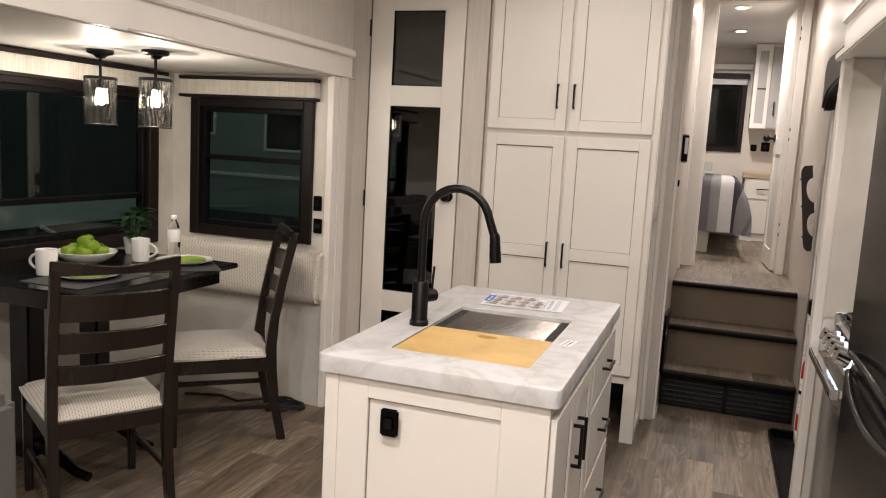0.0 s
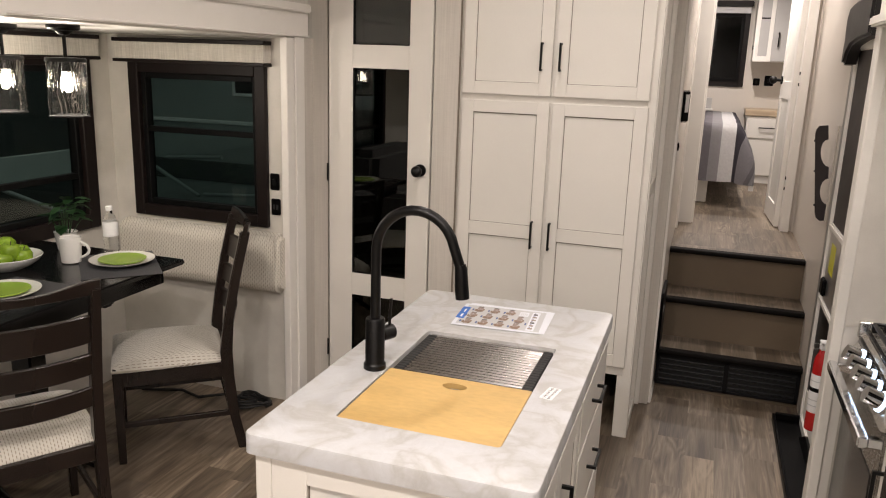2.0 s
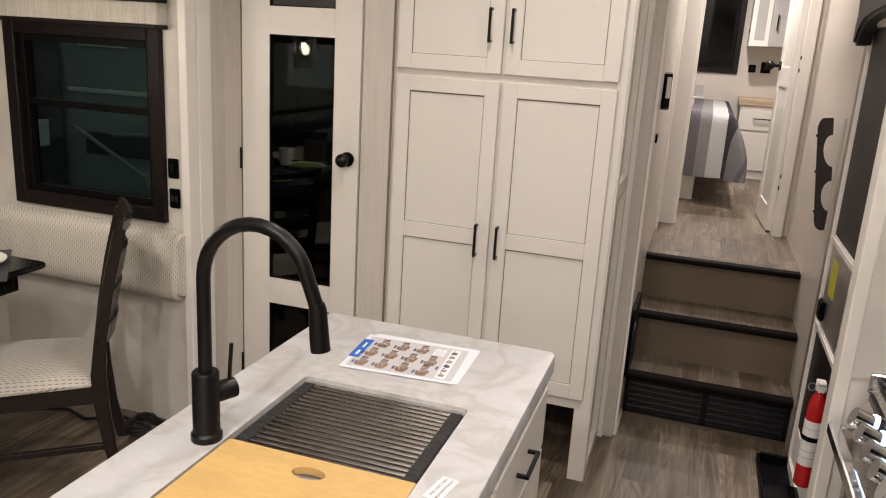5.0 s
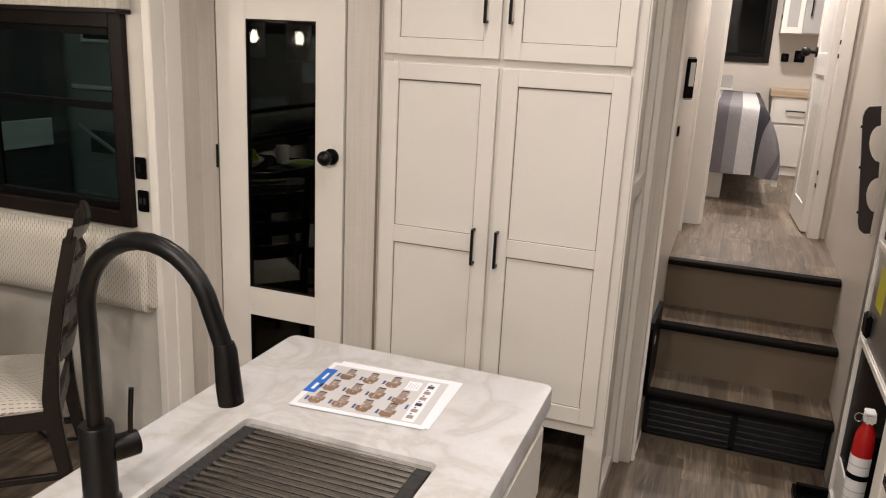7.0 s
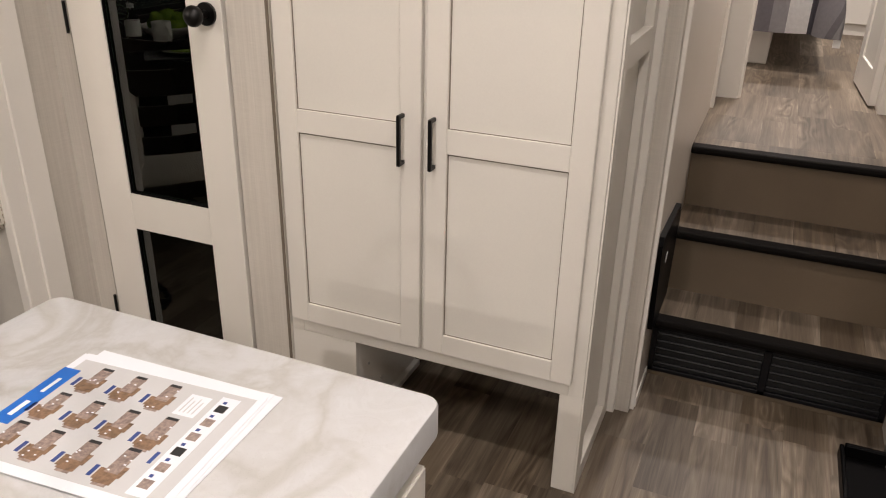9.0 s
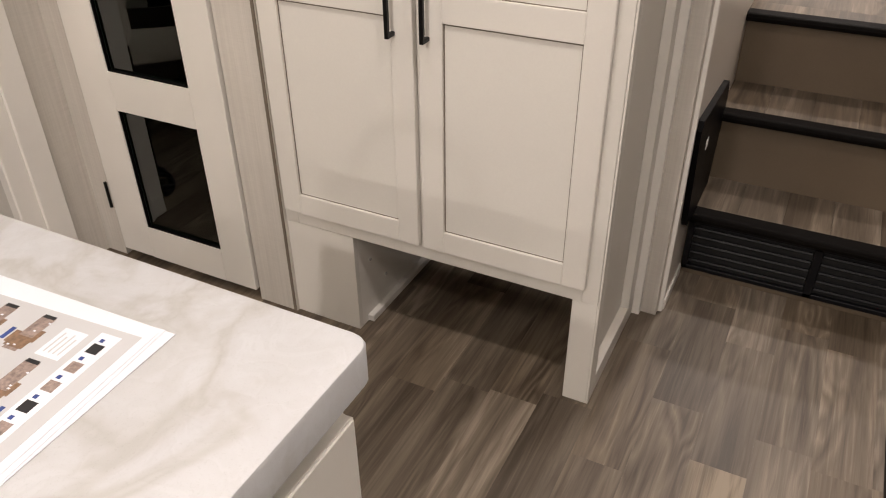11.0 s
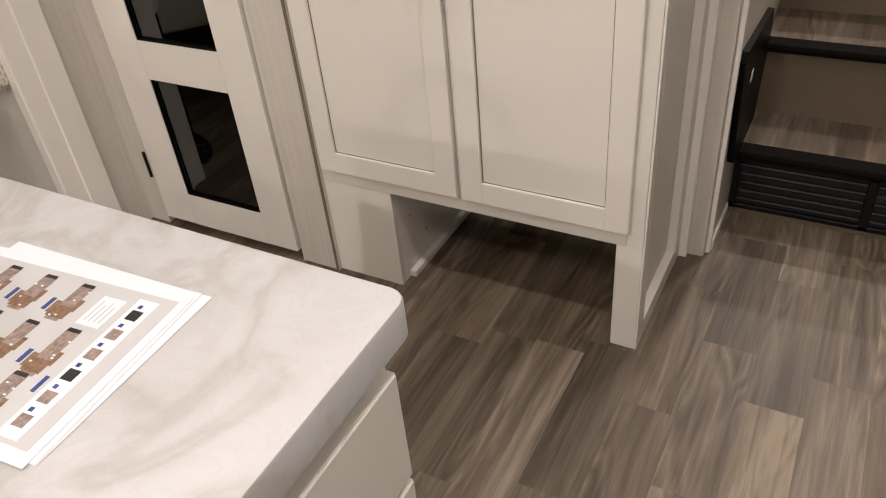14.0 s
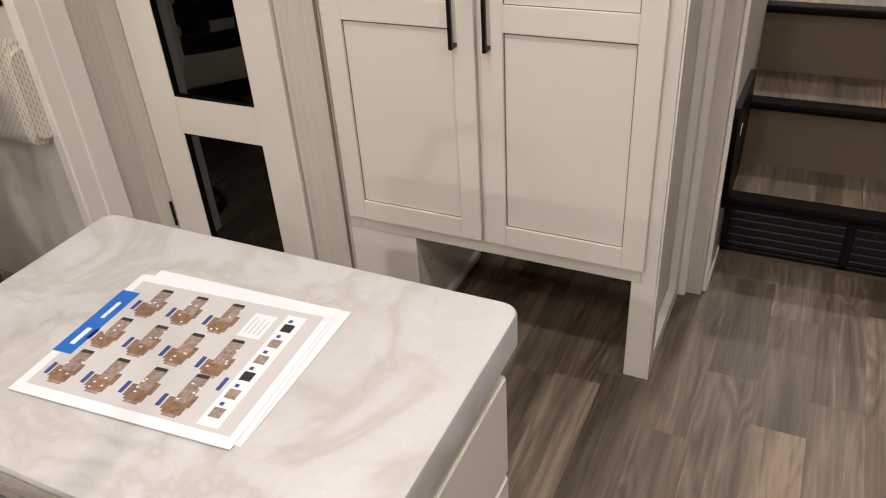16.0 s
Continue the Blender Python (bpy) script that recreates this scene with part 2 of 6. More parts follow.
def glass(name, tint=(0.25, 0.30, 0.28), gloss=0.045):
    """Tinted sheet glass: clear straight through, glossier towards grazing angles."""
    m, nt, N, L, P = nodes_of(name)
    N.remove(P)
    out = N["Material Output"]
    tr = N.new("ShaderNodeBsdfTransparent")
    tr.inputs["Color"].default_value = (*tint, 1)
    gl = N.new("ShaderNodeBsdfGlossy")
    gl.inputs["Roughness"].default_value = 0.012
    lw = N.new("ShaderNodeLayerWeight")
    lw.inputs["Blend"].default_value = 0.5
    pw = N.new("ShaderNodeMath")
    pw.operation = "POWER"
    pw.inputs[1].default_value = 4.0
    L.new(lw.outputs["Facing"], pw.inputs[0])
    mr = N.new("ShaderNodeMapRange")
    mr.inputs["To Min"].default_value, mr.inputs["To Max"].default_value = gloss, 0.9
    L.new(pw.outputs[0], mr.inputs["Value"])
    mx = N.new("ShaderNodeMixShader")
    L.new(mr.outputs["Result"], mx.inputs[0]); L.new(tr.outputs[0], mx.inputs[1]); L.new(gl.outputs[0], mx.inputs[2])
    L.new(mx.outputs[0], out.inputs["Surface"])
    return m


def clear(name, colour=(1, 1, 1), rough=0.02, ior=1.45):
    m, nt, N, L, P = nodes_of(name)
    P.inputs["Base Color"].default_value = (*colour, 1)
    P.inputs["Transmission Weight"].default_value = 1.0
    P.inputs["Roughness"].default_value, P.inputs["IOR"].default_value = rough, ior
    return m


def glowing(name, colour, strength):
    m, nt, N, L, P = nodes_of(name)
    P.inputs["Base Color"].default_value = (*colour, 1)
    P.inputs["Emission Color"].default_value = (*colour, 1)
    P.inputs["Emission Strength"].default_value = strength
    return m


CREAM = plain("cream_paint", (0.725, 0.70, 0.65), 0.38, var=0.03, scale=3, grain=300, strength=0.03)
CREAM_PANEL = plain("cream_panel", (0.715, 0.695, 0.645), 0.36, var=0.035, scale=2.2, grain=220, strength=0.04)
WHITE = plain("white_trim", (0.80, 0.775, 0.73), 0.34, var=0.03, scale=4)
WALL = streaked("linen_wall", (0.56, 0.53, 0.485), (0.70, 0.67, 0.62), 0.5, 70, 5.0)
FILLER = streaked("grey_streaked_panel", (0.50, 0.47, 0.425), (0.65, 0.615, 0.56), 0.5, 110, 2.2)
HALLWALL = plain("smooth_wall", (0.62, 0.575, 0.52), 0.33, var=0.03, scale=3, strength=0.03)
SLIDEWALL = plain("mottled_wall", (0.60, 0.575, 0.525), 0.42, var=0.09, scale=9, strength=0.05)
CEILING = plain("ceiling_panel", (0.74, 0.72, 0.68), 0.4, var=0.03, scale=3)
TONES = [(0.060, 0.044, 0.030), (0.116, 0.089, 0.063), (0.180, 0.143, 0.106), (0.30, 0.248, 0.190)]
VINYL = vinyl("vinyl_plank", TONES, 0.52)
TREAD = vinyl("vinyl_tread", TONES, 0.40)
RISER = plain("brown_riser", (0.150, 0.114, 0.077), 0.45, var=0.12, scale=3)
NOSING = plain("nosing", (0.004, 0.003, 0.0025), 0.6, var=0.2, spec=0.06)
SUBFLOOR = plain("subfloor", (0.07, 0.055, 0.042), 0.8)
ESPRESSO = plain("espresso_wood", (0.0115, 0.0068, 0.0052), 0.27, spec=0.5, var=0.3, scale=4, grain=60, strength=0.06, stretch=(1, 1, 0.2))
BLACKWOOD = plain("black_table", (0.005, 0.0046, 0.0048), 0.22, var=0.25, scale=5, spec=0.4)
FRAMEBROWN = plain("window_frame_brown", (0.010, 0.0065, 0.0058), 0.45, var=0.2, spec=0.22)
BLACK = plain("matte_black_metal", (0.0026, 0.0025, 0.0026), 0.36, 0.0, var=0.2, strength=0.0, spec=0.28)
BLACKPLASTIC = plain("black_plastic", (0.0024, 0.0023, 0.0026), 0.4, var=0.2, spec=0.07)
RUBBER = plain("black_rubber", (0.01, 0.01, 0.01), 0.65)
STEEL = plain("brushed_steel", (0.62, 0.60, 0.57), 0.26, 1.0, var=0.08, grain=120, stretch=(1, 30, 30))
CHROME = plain("chrome", (0.75, 0.76, 0.78), 0.1, 1.0, var=0.03, strength=0)
ALUMINIUM = plain("aluminium", (0.62, 0.62, 0.62), 0.35, 1.0, var=0.05)
DARKSTEEL = plain("dark_steel", (0.045, 0.043, 0.042), 0.2, 0.85, var=0.1, strength=0.0)
MARBLE = marble("solid_surface")
BAMBOO = plain("bamboo", (0.58, 0.385, 0.145), 0.4, var=0.17, scale=7.5, grain=70, strength=0.02, stretch=(0.5, 1.2, 1))
FABRIC = dotted("dotted_fabric", (0.68, 0.645, 0.57), (0.27, 0.23, 0.175), 0.0105)
PADFABRIC = dotted("dotted_pad_fabric", (0.68, 0.645, 0.57), (0.27, 0.23, 0.175), 0.0105, True)
VALANCE = streaked("valance_weave", (0.40, 0.375, 0.33), (0.74, 0.71, 0.64), 0.8, 140, 6.0)
GREYFABRIC = plain("charcoal_upholstery", (0.06, 0.057, 0.056), 0.7, var=0.2, sheen=0.2)
PLACEMAT = plain("slate_placemat", (0.055, 0.055, 0.06), 0.75, var=0.15, grain=400, strength=0.3)
CHINA = plain("white_china", (0.78, 0.77, 0.74), 0.16, var=0.02, strength=0)
LIME = plain("lime_glaze", (0.27, 0.42, 0.045), 0.3, var=0.06, strength=0)
APPLE = plain("green_apple_skin", (0.19, 0.31, 0.02), 0.25, var=0.25, scale=14, strength=0)
LEAF = plain("houseplant_leaf", (0.03, 0.085, 0.028), 0.4, var=0.3, scale=20)
STALK = plain("stalk", (0.07, 0.05, 0.03), 0.7)
PLASTIC = clear("clear_plastic", (0.97, 0.99, 1.0), 0.05, 1.12)
LABELWHITE = plain("white_label", (0.78, 0.78, 0.78), 0.5, strength=0)
SHADEGLASS = clear("ribbed_glass", (0.97, 0.97, 0.97), 0.02, 1.32)
BULB = glowing("bulb_glass", (1.0, 0.85, 0.65), 14.0)
PUCKGLASS = glowing("downlight_lens", (1.0, 0.87, 0.72), 14.0)
KNOBLIGHT = glowing("knob_ring", (0.62, 0.78, 1.0), 2.6)
PANE = glass("night_pane", (0.66, 0.72, 0.70), 0.05)
DOORPANE = glass("door_pane", (0.20, 0.26, 0.21), 0.10)
BEDPANE = glass("bedroom_pane", (0.30, 0.32, 0.35), 0.02)
# Dark base colour stands in for missing light in the closet and outside.
UNLITDARK = plain("unlit_space_dark", (0.032, 0.042, 0.032), 0.8)
OUTDARK = plain("night_ground", (0.03, 0.035, 0.034), 0.9)
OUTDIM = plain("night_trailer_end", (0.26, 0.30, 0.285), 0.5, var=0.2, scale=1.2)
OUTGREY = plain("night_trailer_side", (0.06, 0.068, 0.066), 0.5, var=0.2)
OUTPALE = plain("night_trailer_wall", (0.72, 0.76, 0.73), 0.6)
PAPER = plain("paper", (0.70, 0.72, 0.77), 0.5, var=0.02, strength=0.02)
PRINTGREY = plain("print_grey", (0.50, 0.505, 0.515), 0.45, var=0.02, strength=0)
PRINTBLUE = plain("print_blue", (0.012, 0.13, 0.52), 0.45, var=0.05, strength=0)
PRINTNAVY = plain("print_navy", (0.03, 0.06, 0.22), 0.45, strength=0)
PRINTBROWN = plain("print_brown", (0.20, 0.122, 0.075), 0.45, var=0.5, scale=220, strength=0)
PRINTTAUPE = plain("print_taupe", (0.26, 0.20, 0.175), 0.45, var=0.5, scale=220, strength=0)
PRINTBLACK = plain("print_black", (0.02, 0.02, 0.022), 0.45, strength=0)
RED = plain("red_enamel", (0.42, 0.012, 0.012), 0.25, var=0.05, strength=0)
YELLOW = plain("yellow_sticker", (0.55, 0.52, 0.03), 0.4, strength=0)
QUILT = striped("striped_quilt")
NIGHTWOOD = wood("light_wood_top", [(0.36, 0.27, 0.18), (0.46, 0.36, 0.25), (0.52, 0.42, 0.30)], 0.45, shift=False, along=0)
GREYDOOR = plain("grey_cabinet_door", (0.42, 0.41, 0.40), 0.4)


# ---- mesh helpers ----
PLACE = {}


def box(bm, x0, x1, y0, y1, z0, z1, bev=0.0, seg=1, m=None):
    t = Matrix.Translation(((x0 + x1) / 2, (y0 + y1) / 2, (z0 + z1) / 2)) @ Matrix.Diagonal((abs(x1 - x0), abs(y1 - y0), abs(z1 - z0), 1))
    got = bmesh.ops.create_cube(bm, size=1, matrix=(m @ t) if m else t)
    if bev:
        edges = list({e for v in got["verts"] for e in v.link_edges})
        bmesh.ops.bevel(bm, geom=edges, offset=bev, segments=seg, affect="EDGES", clamp_overlap=True)
    return bm


def rod(bm, a, b, r, r2=None, seg=20):
    a, b = Vector(a), Vector(b)
    turn = (b - a).to_track_quat("Z", "Y").to_matrix().to_4x4()
    bmesh.ops.create_cone(bm, cap_ends=True, segments=seg, radius1=r, radius2=r if r2 is None else r2, depth=(b - a).length, matrix=Matrix.Translation((a + b) / 2) @ turn)
    return bm


def tube(bm, pts, r, seg=14, radii=None, flat=1.0):
    pts = [Vector(p) for p in pts]
    rings, side = [], None
    for i, p in enumerate(pts):
        d = (pts[min(i + 1, len(pts) - 1)] - pts[max(i - 1, 0)]).normalized()
        if side is None:
            side = d.orthogonal().normalized()
        side = (side - d * side.dot(d)).normalized()
        up = d.cross(side)
        rr = radii[i] if radii else r
        rings.append([bm.verts.new(p + side * math.cos(2 * math.pi * k / seg) * rr + up * math.sin(2 * math.pi * k / seg) * rr * flat) for k in range(seg)])
    for a, b in zip(rings, rings[1:]):
        for k in range(seg):
            bm.faces.new((a[k], a[(k + 1) % seg], b[(k + 1) % seg], b[k]))
    bm.faces.new(list(reversed(rings[0])))
    bm.faces.new(rings[-1])
    return bm


def lathe(bm, profile, seg=32, at=(0, 0, 0), shape=None):
    rings = []
    for r, z in profile:
        ring = []
        for k in range(seg):
            a = 2 * math.pi * k / seg
            rr = r * (shape(a, z) if shape else 1)
            ring.append(bm.verts.new((at[0] + rr * math.cos(a), at[1] + rr * math.sin(a), at[2] + z)))
        rings.append(ring)
    for a, b in zip(rings, rings[1:]):
        for k in range(seg):
            bm.faces.new((a[k], a[(k + 1) % seg], b[(k + 1) % seg], b[k]))
    bm.faces.new(list(reversed(rings[0])))
    bm.faces.new(rings[-1])
    return bm


def prism(bm, outline, lo, hi, axis=2):
    """A plate with the given outline, from lo to hi along an axis."""
    def at(p, h):
        q = list(p)
        q.insert(axis, h)
        return q
    a = [bm.verts.new(at(p, lo)) for p in outline]
    b = [bm.verts.new(at(p, hi)) for p in outline]
    n = len(a)
    bm.faces.new(a)
    bm.faces.new(list(reversed(b)))
    for k in range(n):
        bm.faces.new((a[k], b[k], b[(k + 1) % n], a[(k + 1) % n]))
    bmesh.ops.recalc_face_normals(bm, faces=bm.faces)
    return bm


def grid(bm, nu, nv, at):
    vs = [[bm.verts.new(at(i / nu, j / nv)) for j in range(nv + 1)] for i in range(nu + 1)]
    for i in range(nu):
        for j in range(nv):
            bm.faces.new((vs[i][j], vs[i + 1][j], vs[i + 1][j + 1], vs[i][j + 1]))
    return vs


def mesh_of(name, bm, material, smooth=32):
    me = bpy.data.meshes.new(name)
    bmesh.ops.recalc_face_normals(bm, faces=bm.faces)
    bm.to_mesh(me)
    bm.free()
    me.materials.append(material)
    if smooth:
        me.shade_smooth()
        me.set_sharp_from_angle(angle=radians(smooth))
    return me


def thing(name, m, label, category, group="", kind=""):
    ob = new(name)
    ob.empty_display_size = 0.1
    ob.matrix_basis = m
    PLACE[ob.name] = m
    return tagged(ob, label, category, group, kind)


def part(name, bm, material, parent, label="", local=False, smooth=32):
    """One mesh under a thing or a part; the bmesh is in world metres, or in the thing's own when local."""
    m = PLACE[parent.name]
    if not local:
        bm.transform(m.inverted())
    ob = new(name, mesh_of(name, bm, material, smooth))
    ob.parent = parent
    PLACE[ob.name] = m
    return tagged(ob, label)


def single(name, bm, material, label, category, kind="", group="", smooth=32):
    ob = new(name, mesh_of(name, bm, material, smooth))
    PLACE[ob.name] = Matrix()
    return tagged(ob, label, category, group, kind)


def setting(name, bm, material, label, category="structure", smooth=32):
    return single(name, bm, material, label, category, "structure", "", smooth)


def B():
    return bmesh.new()


def shaker(parent, m, w, h, panels, stile=0.057, thick=0.019, material=None, handle=None, label="", name="door", rail_t=0.057, rail_b=0.067):
    """A shaker front: local x across, z up, its face at y = 0 towards -y. panels: (z0, z1) of each recessed panel."""
    material = material or CREAM
    d = part(name, box(B(), 0.003, w - 0.003, 0.0085, thick, 0.003, h - 0.003, 0, 1, m), CREAM_PANEL, parent, label)
    for a, b in ((0, stile), (w - stile, w)):
        part("stile", box(B(), a, b, 0, thick - 0.001, 0, h, 0.002, 1, m), material, d)
    cuts = [0.0] + [z for p in panels for z in p] + [h]
    for a, b in zip(cuts[0::2], cuts[1::2]):
        part("rail", box(B(), stile, w - stile, 0.0004, thick - 0.001, a, b, 0.0012, 1, m), material, d)
    # Thin dark strips paint the shadow line round each recessed panel, widest along the top.
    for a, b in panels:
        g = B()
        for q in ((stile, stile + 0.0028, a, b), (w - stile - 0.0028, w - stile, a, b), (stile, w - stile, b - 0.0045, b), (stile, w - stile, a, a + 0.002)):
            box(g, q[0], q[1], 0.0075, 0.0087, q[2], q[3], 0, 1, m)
        part("panel_shadow_line", g, SHADOWLINE, d)
    if handle:
        bar_pull(d, m, *handle)
    return d


def bar_pull(parent, m, x0, z0, x1, z1, out=0.03, t=0.0095):
    """A square black bar pull from one end to the other, standing off the front."""
    bm = B()
    horiz = abs(x1 - x0) > abs(z1 - z0)
    if horiz:
        box(bm, x0, x1, -out, -out + t, z0 - t / 2, z0 + t / 2, 0.001, 1, m)
        for x in (x0 + t / 2, x1 - t / 2):
            box(bm, x - t / 2, x + t / 2, -out + t * 0.7, 0.001, z0 - t / 2, z0 + t / 2, 0.001, 1, m)
    else:
        box(bm, x0 - t / 2, x0 + t / 2, -out, -out + t, z0, z1, 0.001, 1, m)
        for z in (z0 + t / 2, z1 - t / 2):
            box(bm, x0 - t / 2, x0 + t / 2, -out + t * 0.7, 0.001, z - t / 2, z + t / 2, 0.001, 1, m)
    return part("handle", bm, BLACK, parent, "black metal bar handle")


# Near-black base colour holds the bowl's shade under the rack rods, over brighter steel.
SHADEDBOWL = plain("shaded_bowl_steel", (0.022, 0.021, 0.020), 0.45, 1.0, var=0.1)
RODSTEEL = plain("polished_rod", (0.30, 0.285, 0.27), 0.22, 1.0, var=0.03, strength=0)
TINTED = plain("tinted_glass", (0.018, 0.017, 0.017), 0.12, spec=0.3, strength=0)
SCREENBROWN = plain("dark_shade_glass", (0.030, 0.025, 0.023), 0.5, spec=0.2, strength=0)
SASH = plain("black_sash", (0.004, 0.004, 0.004), 0.5, spec=0.12)
# Brown colour of the strips that paint shadow along panel edges and the pantry gap.
SHADOWLINE = plain("painted_shadow_line", (0.16, 0.13, 0.10), 0.6)


def holed(u0, u1, v0, v1, a0, a1, b0, b1, d0, d1, axis):
    """A wall slab with one opening: u and v its outer sides, a and b those of the opening, d its thickness along an axis."""
    bm = bmesh.new()

    def at(u, v, d):
        q = [u, v]
        q.insert(axis, d)
        return bm.verts.new(q)
    out = [(u0, v0), (u1, v0), (u1, v1), (u0, v1)]
    inn = [(a0, b0), (a1, b0), (a1, b1), (a0, b1)]
    O = [[at(u, v, d) for u, v in out] for d in (d0, d1)]
    I = [[at(u, v, d) for u, v in inn] for d in (d0, d1)]
    for k in range(4):
        n = (k + 1) % 4
        for f in ((O[0][k], O[0][n], I[0][n], I[0][k]), (O[1][k], O[1][n], I[1][n], I[1][k]), (O[0][k], O[0][n], O[1][n], O[1][k]), (I[0][k], I[0][n], I[1][n], I[1][k])):
            bm.faces.new(f)
    return bm

# ---- large structure ----
floor = setting("floor", box(B(), -3.1, 1.25, -2.6, 4.72, -0.12, -0.006), SUBFLOOR, "grey-brown wood-look plank floor of the living area", "floor")
upper_floor = setting("floor_upper", box(B(), -1.9, 0.9, 5.225, 8.95, 0.56, 0.699), SUBFLOOR, "raised wood-look plank floor of the hall and bedroom", "floor")
bm = B()
box(bm, -2.08, 1.25, -2.6, 6.05, CEIL, CEIL + 0.08)
box(bm, -1.9, 0.9, 6.05, 8.95, CEIL + 0.001, CEIL + 0.08)
ceiling = setting("ceiling", bm, CEILING, "smooth white ceiling panel over the room", "ceiling")
setting("ceiling_slide", box(B(), -3.1, -1.985, -2.6, 3.80, 1.825, 1.88), CEILING, "low white ceiling over the dinette slide-out", "ceiling")

setting("wall_behind", box(B(), -3.1, 1.25, -2.7, -2.6, -0.1, 2.75), WALL, "light linen wall at the rear end", "wall")
# slide-out: window wall with its opening, end wall with its opening
BW = (0.7, 3.595, 0.86, 1.74)
bm = holed(-2.6, 3.84, -0.1, 1.824, BW[0], BW[1], BW[2], BW[3], -3.1, -3.0, 0)
setting("wall_dinette_side", bm, SLIDEWALL, "pale mottled wall panel beside the dinette", "wall")
EW = (-2.865, -2.075, 0.915, 1.70)
bm = holed(-3.0, -2.0, -0.1, 1.824, EW[0], EW[1], EW[2], EW[3], 3.745, 3.84, 1)
setting("wall_dinette_end", bm, SLIDEWALL, "pale mottled end wall of the slide-out", "wall")
# slide-out surround
setting("trim_slide_return", box(B(), -2.0, -1.966, 3.8905, 3.9945, 0, 1.83), FILLER, "narrow grey return between post and wall", "trim")
post = setting("trim_slide_post", box(B(), -2.0, -1.962, 3.735, 3.89, 0.0, 1.83, 0.004), WHITE, "white vertical trim post of the slide-out", "trim")
setting("trim_slide_post_bead", box(B(), -1.962, -1.952, 3.80, 3.885, 0.0, 1.83, 0.003), WHITE, "narrow white bead on the slide-out post", "trim")
bm = B()
box(bm, -2.0, -1.955, -2.6, 3.93, 1.832, 1.962, 0.003)
box(bm, -1.955, -1.935, -2.6, 3.93, 1.945, 1.985, 0.006, 2)
box(bm, -1.955, -1.947, -2.6, 3.93, 1.832, 1.842, 0.003)
setting("trim_slide_header", bm, WHITE, "white moulded header over the slide-out", "trim")
setting("trim_slide_header_joint", box(B(), -1.955, -1.945, -2.6, 2.19, 1.825, 1.945, 0.002), WHITE, "second white header board ending in a joint", "trim")
setting("wall_over_slide", box(B(), -2.06, -1.99, -2.6, 4.0, 1.962, CEIL), WALL, "linen wall above the slide-out header", "wall")
# cross wall with the glazed door
DX0, DX1, DTOP = -1.885, -1.325, 2.36
bm = B()
box(bm, -2.07, DX0, 3.995, 4.08, 0, CEIL)
box(bm, DX1, -1.19, 3.995, 4.08, 0, CEIL)
box(bm, DX0, DX1, 3.995, 4.08, DTOP, CEIL)
setting("wall_cross", bm, FILLER, "grey streaked wall panel beside the glazed door", "wall")
# Closet shell: its unlit gloom is put into the colour.
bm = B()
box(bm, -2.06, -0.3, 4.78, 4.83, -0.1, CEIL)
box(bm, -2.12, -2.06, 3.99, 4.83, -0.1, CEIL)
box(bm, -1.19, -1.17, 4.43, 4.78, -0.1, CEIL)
setting("wall_closet_back", bm, UNLITDARK, "rear closet walls behind the door, coloured dark as unlit", "wall")
setting("floor_closet", box(B(), -2.06, -1.19, 4.08, 4.78, -0.02, 0.002), UNLITDARK, "closet floor, coloured dark as unlit", "floor")
# hall
setting("wall_hall_post", box(B(), -0.318, -0.2235, 4.445, 4.80, 0, CEIL, 0.002), FILLER, "grey streaked wall end beside the steps", "wall")
setting("wall_hall_left", box(B(), -0.32, -0.213, 4.47, 5.80, 0, CEIL), HALLWALL, "smooth beige wall along the hall", "wall")
setting("trim_wall_corner", box(B(), -0.2235, -0.210, 4.47, 4.485, 0, CEIL, 0.002), WHITE, "thin white corner strip on the wall end", "trim")
setting("trim_wall_base", box(B(), -0.213, -0.207, 4.485, 4.70, 0.0, 0.035, 0.002), WHITE, "thin white base strip along the wall", "trim")
bm = B()
box(bm, -0.33, -0.200, 5.80, 5.87, 0.70, CEIL, 0.003)
box(bm, -0.21, -0.117, 6.035, 6.16, 0.70, CEIL, 0.003)
box(bm, -0.135, -0.105, 6.05, 6.12, 0.70, CEIL, 0.003)
setting("trim_hall_casing", bm, WHITE, "white door casings at the end of the hall", "trim")
setting("wall_bath_side", box(B(), -1.9, -0.9, 5.17, 6.05, 0.70, CEIL), HALLWALL, "pale wall inside the side doorway", "wall")
bm = B()
box(bm, -1.9, -0.21, 6.05, 6.14, 0.70, CEIL)
box(bm, 0.455, 0.9, 6.05, 6.14, 0.70, CEIL)
box(bm, -0.21, 0.455, 6.05, 6.14, 2.63, CEIL)
setting("wall_bedroom_door", bm, HALLWALL, "pale wall round the bedroom doorway", "wall")
setting("trim_bedroom_jamb", box(B(), 0.452, 0.508, 6.02, 6.15, 0.70, 2.64, 0.003), WHITE, "white right-hand jamb of the bedroom doorway", "trim")
EY0, EY1, EZ = 3.42, 4.52, 1.90
bm = B()
box(bm, 0.535, 0.70, EY1, 6.05, 0, CEIL)
box(bm, 0.535, 0.70, 3.29, EY0, 0, CEIL)
box(bm, 0.535, 0.70, EY0, EY1, EZ, CEIL)
setting("wall_entry", bm, HALLWALL, "smooth beige wall round the entry door and steps", "wall")
bm = B()
box(bm, 0.9, 1.0, 6.05, 8.95, 0.6, CEIL)
box(bm, -2.0, -1.9, 5.1, 8.95, 0.6, CEIL)
setting("wall_bedroom_sides", bm, HALLWALL, "pale side walls of the bedroom", "wall")
BX = (-0.75, 0.20, 1.59, 2.33)
